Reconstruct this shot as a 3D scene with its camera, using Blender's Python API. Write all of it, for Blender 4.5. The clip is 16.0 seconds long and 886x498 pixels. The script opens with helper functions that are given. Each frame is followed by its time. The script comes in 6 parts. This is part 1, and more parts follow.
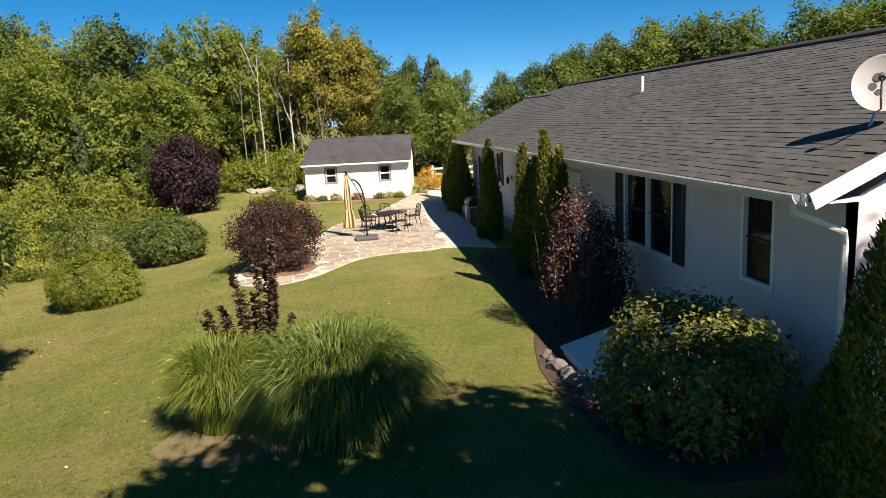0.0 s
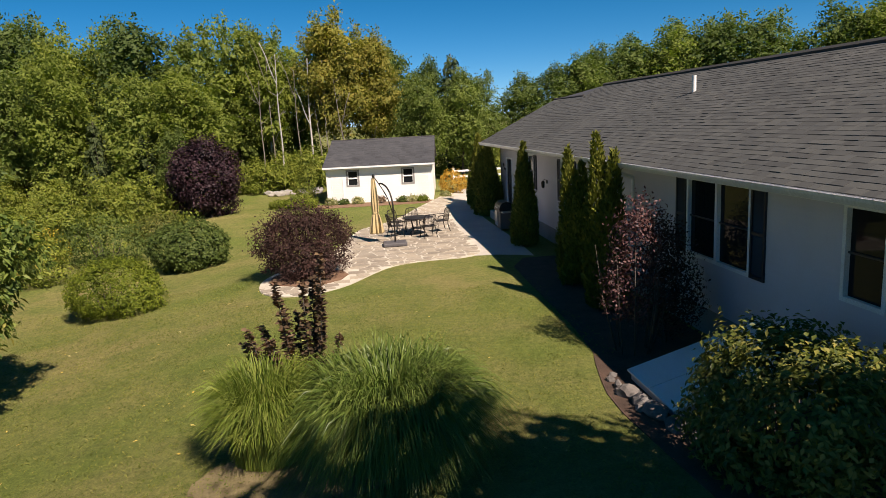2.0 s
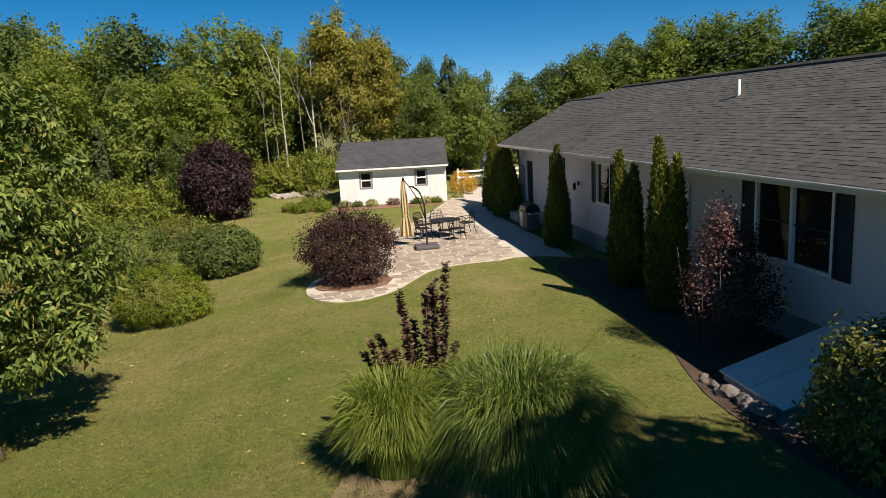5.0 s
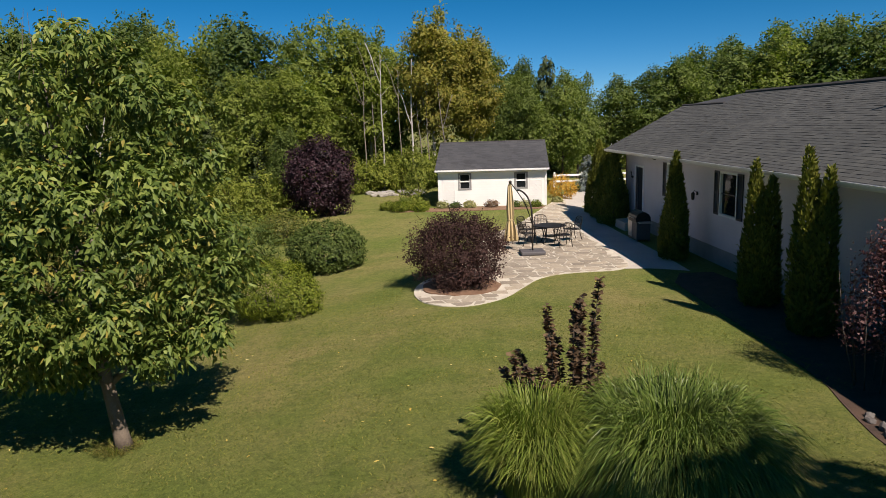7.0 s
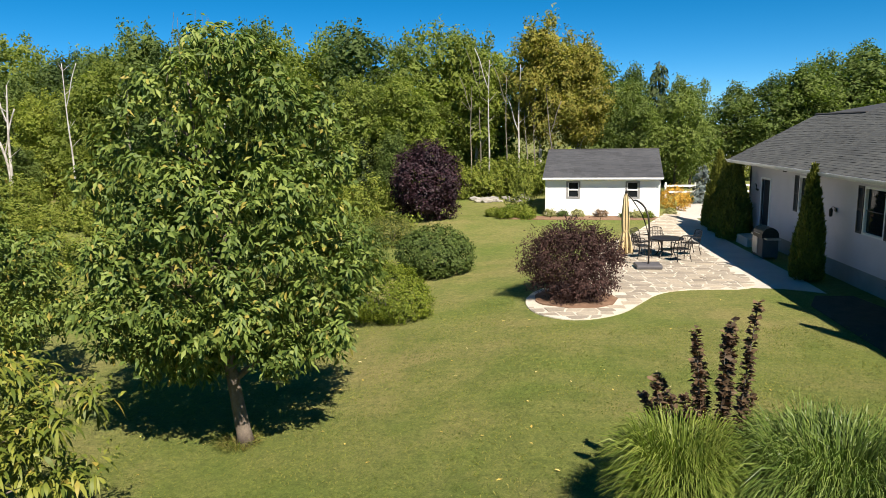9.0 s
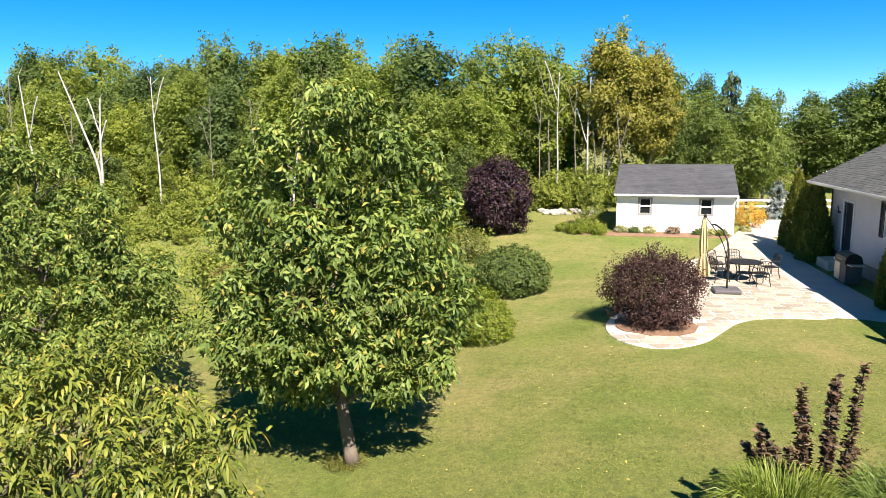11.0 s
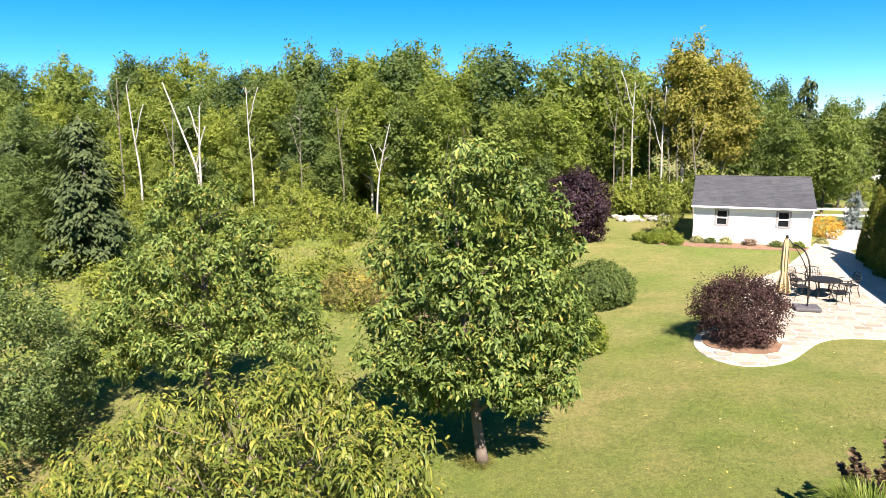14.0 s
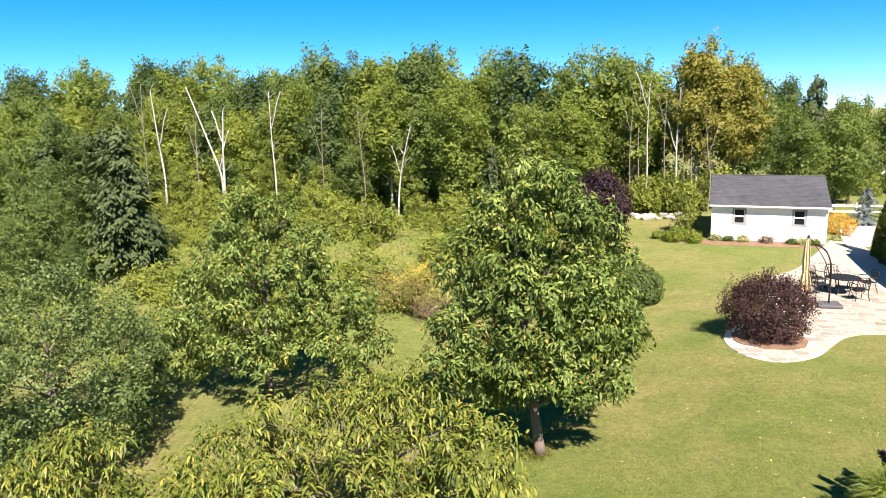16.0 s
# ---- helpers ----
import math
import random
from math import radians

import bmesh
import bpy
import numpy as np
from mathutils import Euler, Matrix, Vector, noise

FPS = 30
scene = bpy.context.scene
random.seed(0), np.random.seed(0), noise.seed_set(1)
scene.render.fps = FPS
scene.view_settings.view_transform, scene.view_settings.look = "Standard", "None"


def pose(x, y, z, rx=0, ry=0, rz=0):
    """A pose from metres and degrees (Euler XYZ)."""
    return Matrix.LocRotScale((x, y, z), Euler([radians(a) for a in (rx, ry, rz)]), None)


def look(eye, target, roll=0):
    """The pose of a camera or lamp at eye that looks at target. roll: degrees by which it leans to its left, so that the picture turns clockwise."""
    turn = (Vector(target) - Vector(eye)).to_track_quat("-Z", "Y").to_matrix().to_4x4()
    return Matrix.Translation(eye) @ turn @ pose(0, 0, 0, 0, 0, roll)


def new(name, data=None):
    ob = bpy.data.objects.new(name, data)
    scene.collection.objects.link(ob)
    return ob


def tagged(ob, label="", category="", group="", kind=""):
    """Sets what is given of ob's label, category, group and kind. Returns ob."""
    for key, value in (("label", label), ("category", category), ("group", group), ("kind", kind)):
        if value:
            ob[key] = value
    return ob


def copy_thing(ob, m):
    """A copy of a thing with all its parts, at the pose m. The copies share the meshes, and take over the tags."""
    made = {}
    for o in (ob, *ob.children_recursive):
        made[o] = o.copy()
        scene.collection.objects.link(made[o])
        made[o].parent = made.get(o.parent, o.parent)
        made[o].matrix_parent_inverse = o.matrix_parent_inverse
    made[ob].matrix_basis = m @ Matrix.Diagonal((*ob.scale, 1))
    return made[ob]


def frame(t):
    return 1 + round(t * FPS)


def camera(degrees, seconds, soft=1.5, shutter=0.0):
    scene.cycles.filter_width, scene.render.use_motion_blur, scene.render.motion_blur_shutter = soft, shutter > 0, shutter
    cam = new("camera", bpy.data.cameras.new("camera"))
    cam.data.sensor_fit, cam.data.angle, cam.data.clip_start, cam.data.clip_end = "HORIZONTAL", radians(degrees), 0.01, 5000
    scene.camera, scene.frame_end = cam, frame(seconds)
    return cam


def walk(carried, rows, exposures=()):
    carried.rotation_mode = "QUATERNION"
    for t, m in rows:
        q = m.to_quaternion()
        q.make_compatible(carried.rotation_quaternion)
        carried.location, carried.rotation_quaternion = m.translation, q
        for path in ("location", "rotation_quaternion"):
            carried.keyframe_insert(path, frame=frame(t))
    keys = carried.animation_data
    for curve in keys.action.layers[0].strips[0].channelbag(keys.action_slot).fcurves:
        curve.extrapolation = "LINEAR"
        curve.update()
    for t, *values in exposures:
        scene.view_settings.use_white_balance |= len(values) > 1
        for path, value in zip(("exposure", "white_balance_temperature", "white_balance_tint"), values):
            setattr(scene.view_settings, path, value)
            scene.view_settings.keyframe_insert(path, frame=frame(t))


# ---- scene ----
cam = camera(66.0, 16.0, soft=0.85)
PATH = [
    (0, (0.208, -1.942, 4.466), (0.4641, 0.0050, 4.0895), -3.06),
    (0.5, (0.018, -1.617, 4.464), (0.2651, 0.3315, 4.0890), -3.02),
    (1, (-0.093, -1.252, 4.481), (0.0908, 0.7049, 4.1082), -2.94),
    (1.5, (-0.249, -0.958, 4.521), (-0.0608, 0.9984, 4.1502), -2.91),
    (2, (-0.433, -0.777, 4.515), (-0.2046, 1.1744, 4.1431), -3.01),
    (2.5, (-0.604, -0.674, 4.490), (-0.3720, 1.2774, 4.1198), -3.04),
    (3, (-0.891, -0.576, 4.488), (-0.5856, 1.3647, 4.1135), -3.36),
    (3.5, (-1.170, -0.409, 4.499), (-0.8522, 1.5299, 4.1234), -3.49),
    (6, (-3.192, -0.687, 4.919), (-2.9566, 1.2630, 4.5399), -2.70),
    (6.5, (-3.296, -0.169, 4.858), (-3.2358, 1.7962, 4.4932), -1.89),
    (7, (-3.404, 0.090, 4.852), (-3.3314, 2.0546, 4.4846), -1.94),
    (7.5, (-3.518, 0.333, 4.789), (-3.6759, 2.2960, 4.4420), -1.20),
    (8, (-3.658, 0.464, 4.795), (-3.8485, 2.4243, 4.4491), -1.03),
    (8.5, (-3.798, 0.470, 4.827), (-3.9923, 2.4300, 4.4822), -0.95),
    (9, (-3.978, 0.467, 4.855), (-4.1780, 2.4270, 4.5109), -1.07),
    (9.5, (-4.184, 0.273, 5.066), (-4.5009, 2.2194, 4.7315), -0.98),
    (12, (-5.102, -0.913, 6.171), (-5.5018, 1.0141, 5.8146), -0.71),
    (12.5, (-5.309, -1.471, 6.435), (-5.8058, 0.4330, 6.0764), -0.46),
    (13, (-5.477, -1.768, 6.567), (-5.9668, 0.1371, 6.2051), -0.55),
    (13.5, (-5.644, -2.077, 6.777), (-6.1274, -0.1717, 6.4084), -0.77),
    (14, (-5.842, -2.530, 7.064), (-6.3531, -0.6328, 6.6905), -0.81),
    (14.5, (-5.997, -2.797, 7.254), (-6.5046, -0.8991, 6.8776), -1.10),
    (15, (-6.256, -3.086, 7.361), (-6.7622, -1.1896, 6.9786), -1.13),
    (15.5, (-6.589, -3.367, 7.377), (-7.0581, -1.4614, 6.9911), -1.37),
    (16, (-6.929, -4.031, 7.682), (-7.4419, -2.1372, 7.2915), -1.42),
]
EXPOSURES = [(0.0, 1.13, 7080, 21), (1.0, 1.08, 7080, 21), (2.0, 0.81, 7000, 21), (3.5, 0.81, 6950, 21), (6.0, 0.62, 6750, 19), (7.0, 0.58, 6640, 19), (7.5, 0.64, 6600, 18), (8.0, 0.74, 6580, 15), (8.5, 0.9, 6540, 14), (9.0, 1.1, 6500, 13), (9.5, 1.21, 6500, 12), (12.0, 1.88, 6420, 19), (16.0, 1.72, 6380, 20)]
walk(cam, [(t, look(eye, target, roll)) for t, eye, target, roll in PATH], EXPOSURES)

# ---- world, sun, exposure ----
SUN_TO = Vector((0.45, -0.78, 1.0)).normalized()
world = bpy.data.worlds.new("sky_world")
scene.world = world
world.use_nodes = True
_wn, _wl = world.node_tree.nodes, world.node_tree.links
_sky = _wn.new("ShaderNodeTexSky")
_sky.sky_type = 'NISHITA'
_sky.sun_disc = False
_sky.sun_elevation = math.asin(SUN_TO.z)
_sky.sun_rotation = math.atan2(SUN_TO.x, SUN_TO.y)
_sky.air_density, _sky.dust_density, _sky.ozone_density = 0.48, 0.0, 6.0
_hs = _wn.new("ShaderNodeHueSaturation")
_hs.inputs["Hue"].default_value = 0.485
_hs.inputs["Saturation"].default_value = 1.3
_wl.new(_sky.outputs[0], _hs.inputs["Color"])
_wl.new(_hs.outputs[0], _wn["Background"].inputs[0])
_wn["Background"].inputs[1].default_value = 0.06
_sun = new("sun", bpy.data.lights.new("sun", 'SUN'))
_sun.data.energy, _sun.data.angle, _sun.data.color = 5.0, radians(0.53), (1.0, 0.93, 0.8)
_sun.matrix_world = look(SUN_TO * 80, (0, 0, 0))

# ---- materials ----
def shader(name):
    m = bpy.data.materials.new(name)
    m.use_nodes = True
    nt = m.node_tree
    return m, nt, nt.nodes["Principled BSDF"], nt.nodes["Material Output"]


def noise_node(nt, scale, detail=4.0, rough=0.6, vec=None):
    n = nt.nodes.new("ShaderNodeTexNoise")
    n.inputs["Scale"].default_value, n.inputs["Detail"].default_value, n.inputs["Roughness"].default_value = scale, detail, rough
    nt.links.new(vec if vec else nt.nodes.new("ShaderNodeNewGeometry").outputs["Position"], n.inputs["Vector"])
    return n.outputs["Fac"]


def ramp(nt, fac, stops):
    r = nt.nodes.new("ShaderNodeValToRGB")
    e = r.color_ramp.elements
    e[0].position, e[0].color = stops[0][0], (*stops[0][1], 1)
    e[1].position, e[1].color = stops[-1][0], (*stops[-1][1], 1)
    for p, c in stops[1:-1]:
        k = e.new(p)
        k.color = (*c, 1)
    nt.links.new(fac, r.inputs[0])
    return r.outputs[0]


def mix(nt, fac, a, b, kind='MIX'):
    n = nt.nodes.new("ShaderNodeMix")
    n.data_type, n.blend_type = 'RGBA', kind
    for sock, v in ((n.inputs[0], fac), (n.inputs[6], a), (n.inputs[7], b)):
        if isinstance(v, (int, float)):
            sock.default_value = v
        elif isinstance(v, tuple):
            sock.default_value = (*v, 1)
        else:
            nt.links.new(v, sock)
    return n.outputs[2]


def relief(nt, bsdf, fac, strength, dist):
    b = nt.nodes.new("ShaderNodeBump")
    b.inputs["Strength"].default_value, b.inputs["Distance"].default_value = strength, dist
    nt.links.new(fac, b.inputs["Height"])
    nt.links.new(b.outputs[0], bsdf.inputs["Normal"])


def surf(name, c1, c2, big=1.5, fine=30.0, rough=0.7, bump=0.3, dist=0.004, metal=0.0, vary=None):
    """Two-scale mottled surface. vary: 'object' or 'island' adds a tone that differs from piece to piece."""
    m, nt, b, _ = shader(name)
    a = noise_node(nt, big)
    f = noise_node(nt, fine, 5.0)
    col = mix(nt, ramp(nt, a, [(0.3, (0, 0, 0)), (0.7, (1, 1, 1))]), c1, c2)
    col = mix(nt, 0.45, col, ramp(nt, f, [(0.25, (0.45, 0.45, 0.45)), (0.75, (1.3, 1.3, 1.3))]), 'MULTIPLY')
    if vary:
        src = nt.nodes.new("ShaderNodeObjectInfo").outputs["Random"] if vary == 'object' else nt.nodes.new("ShaderNodeNewGeometry").outputs["Random Per Island"]
        col = mix(nt, 1.0, col, ramp(nt, src, [(0.0, (0.76, 0.74, 0.73)), (0.5, (1, 1, 1)), (1.0, (1.2, 1.17, 1.12))]), 'MULTIPLY')
    nt.links.new(col, b.inputs["Base Color"])
    b.inputs["Roughness"].default_value, b.inputs["Metallic"].default_value = rough, metal
    if bump:
        relief(nt, b, f, bump, dist)
    return m


def leafy(name, dark, mid, light, rough=0.45, through_light=0.3, glow=(0.9, 1.1, 0.4), patch=0.6, accent=None, trees=False):
    """Leaf surface: tone from leaf to leaf, and some light passing through the blade."""
    m, nt, b, out = shader(name)
    k = 1.03 if trees else 1.1
    dark, mid, light = [(c[0] * k, c[1], c[2] * 1.05) for c in (dark, mid, light)]
    geo = nt.nodes.new("ShaderNodeNewGeometry")
    tone = ramp(nt, geo.outputs["Random Per Island"], [(0.0, dark), (0.55, mid), (1.0, light)] if accent is None else [(0.0, dark), (0.5, mid), (0.93, light), (0.96, accent), (1.0, accent)])
    big = noise_node(nt, patch, 3.0)
    tone = mix(nt, 1.0, tone, ramp(nt, big, [(0.3, (0.72, 0.76, 0.7)), (0.7, (1.25, 1.2, 1.1))]), 'MULTIPLY')
    if trees:
        own = nt.nodes.new("ShaderNodeObjectInfo").outputs["Random"]
        tone = mix(nt, 1.0, tone, ramp(nt, own, [(0.0, (0.66, 0.74, 0.8)), (0.35, (0.9, 0.95, 0.9)), (0.65, (1.0, 1.02, 0.95)), (1.0, (1.22, 1.2, 1.0))]), 'MULTIPLY')
    nt.links.new(tone, b.inputs["Base Color"])
    b.inputs["Roughness"].default_value = rough
    b.inputs["Specular IOR Level"].default_value = 0.22
    tr = nt.nodes.new("ShaderNodeBsdfTranslucent")
    nt.links.new(mix(nt, 1.0, tone, glow, 'MULTIPLY'), tr.inputs[0])
    ms = nt.nodes.new("ShaderNodeMixShader")
    ms.inputs[0].default_value = through_light
    nt.links.new(b.outputs[0], ms.inputs[1])
    nt.links.new(tr.outputs[0], ms.inputs[2])
    nt.links.new(ms.outputs[0], out.inputs[0])
    return m


def lawn_material():
    m, nt, b, _ = shader("lawn")
    big, mid = noise_node(nt, 0.16, 3.0), noise_node(nt, 0.9, 5.0)
    fine = noise_node(nt, 24.0, 8.0, 0.85)
    col = mix(nt, ramp(nt, big, [(0.38, (0, 0, 0)), (0.64, (1, 1, 1))]), (0.127, 0.161, 0.037), (0.217, 0.194, 0.077))
    col = mix(nt, ramp(nt, mid, [(0.45, (0, 0, 0)), (0.7, (0.75, 0.75, 0.75))]), col, (0.1, 0.136, 0.029))
    col = mix(nt, ramp(nt, noise_node(nt, 0.42, 4.0, 0.7), [(0.5, (0, 0, 0)), (0.75, (0.55, 0.55, 0.55))]), col, (0.21, 0.189, 0.079))
    col = mix(nt, 0.8, col, ramp(nt, fine, [(0.32, (0.4, 0.42, 0.38)), (0.68, (1.56, 1.52, 1.45))]), 'MULTIPLY')
    col = mix(nt, 0.8, col, ramp(nt, noise_node(nt, 6.5, 6.0, 0.75), [(0.36, (0.66, 0.72, 0.66)), (0.64, (1.3, 1.24, 1.2))]), "MULTIPLY")
    nt.links.new(col, b.inputs["Base Color"])
    b.inputs["Roughness"].default_value = 0.85
    b.inputs["Specular IOR Level"].default_value = 0.15
    relief(nt, b, fine, 1.0, 0.05)
    return m


def siding_material(name, c, pitch):
    m, nt, b, _ = shader(name)
    sep = nt.nodes.new("ShaderNodeSeparateXYZ")
    nt.links.new(nt.nodes.new("ShaderNodeNewGeometry").outputs["Position"], sep.inputs[0])
    saw = nt.nodes.new("ShaderNodeMath")
    saw.operation = 'PINGPONG'
    saw.inputs[1].default_value = pitch / 2
    nt.links.new(sep.outputs["Z"], saw.inputs[0])
    col = mix(nt, ramp(nt, noise_node(nt, 1.1), [(0.3, (0, 0, 0)), (0.75, (1, 1, 1))]), c, tuple(v * 0.9 for v in c))
    col = mix(nt, 0.25, col, ramp(nt, noise_node(nt, 45.0), [(0.3, (0.8, 0.8, 0.8)), (0.7, (1.08, 1.08, 1.08))]), 'MULTIPLY')
    nt.links.new(col, b.inputs["Base Color"])
    b.inputs["Roughness"].default_value = 0.55
    relief(nt, b, saw.outputs[0], 0.12, 0.2)
    return m


def glass_material():
    m, nt, b, _ = shader("window_glass")
    b.inputs["Base Color"].default_value = (0.012, 0.014, 0.016, 1)
    b.inputs["Roughness"].default_value = 0.04
    b.inputs["Specular IOR Level"].default_value = 0.1
    return m


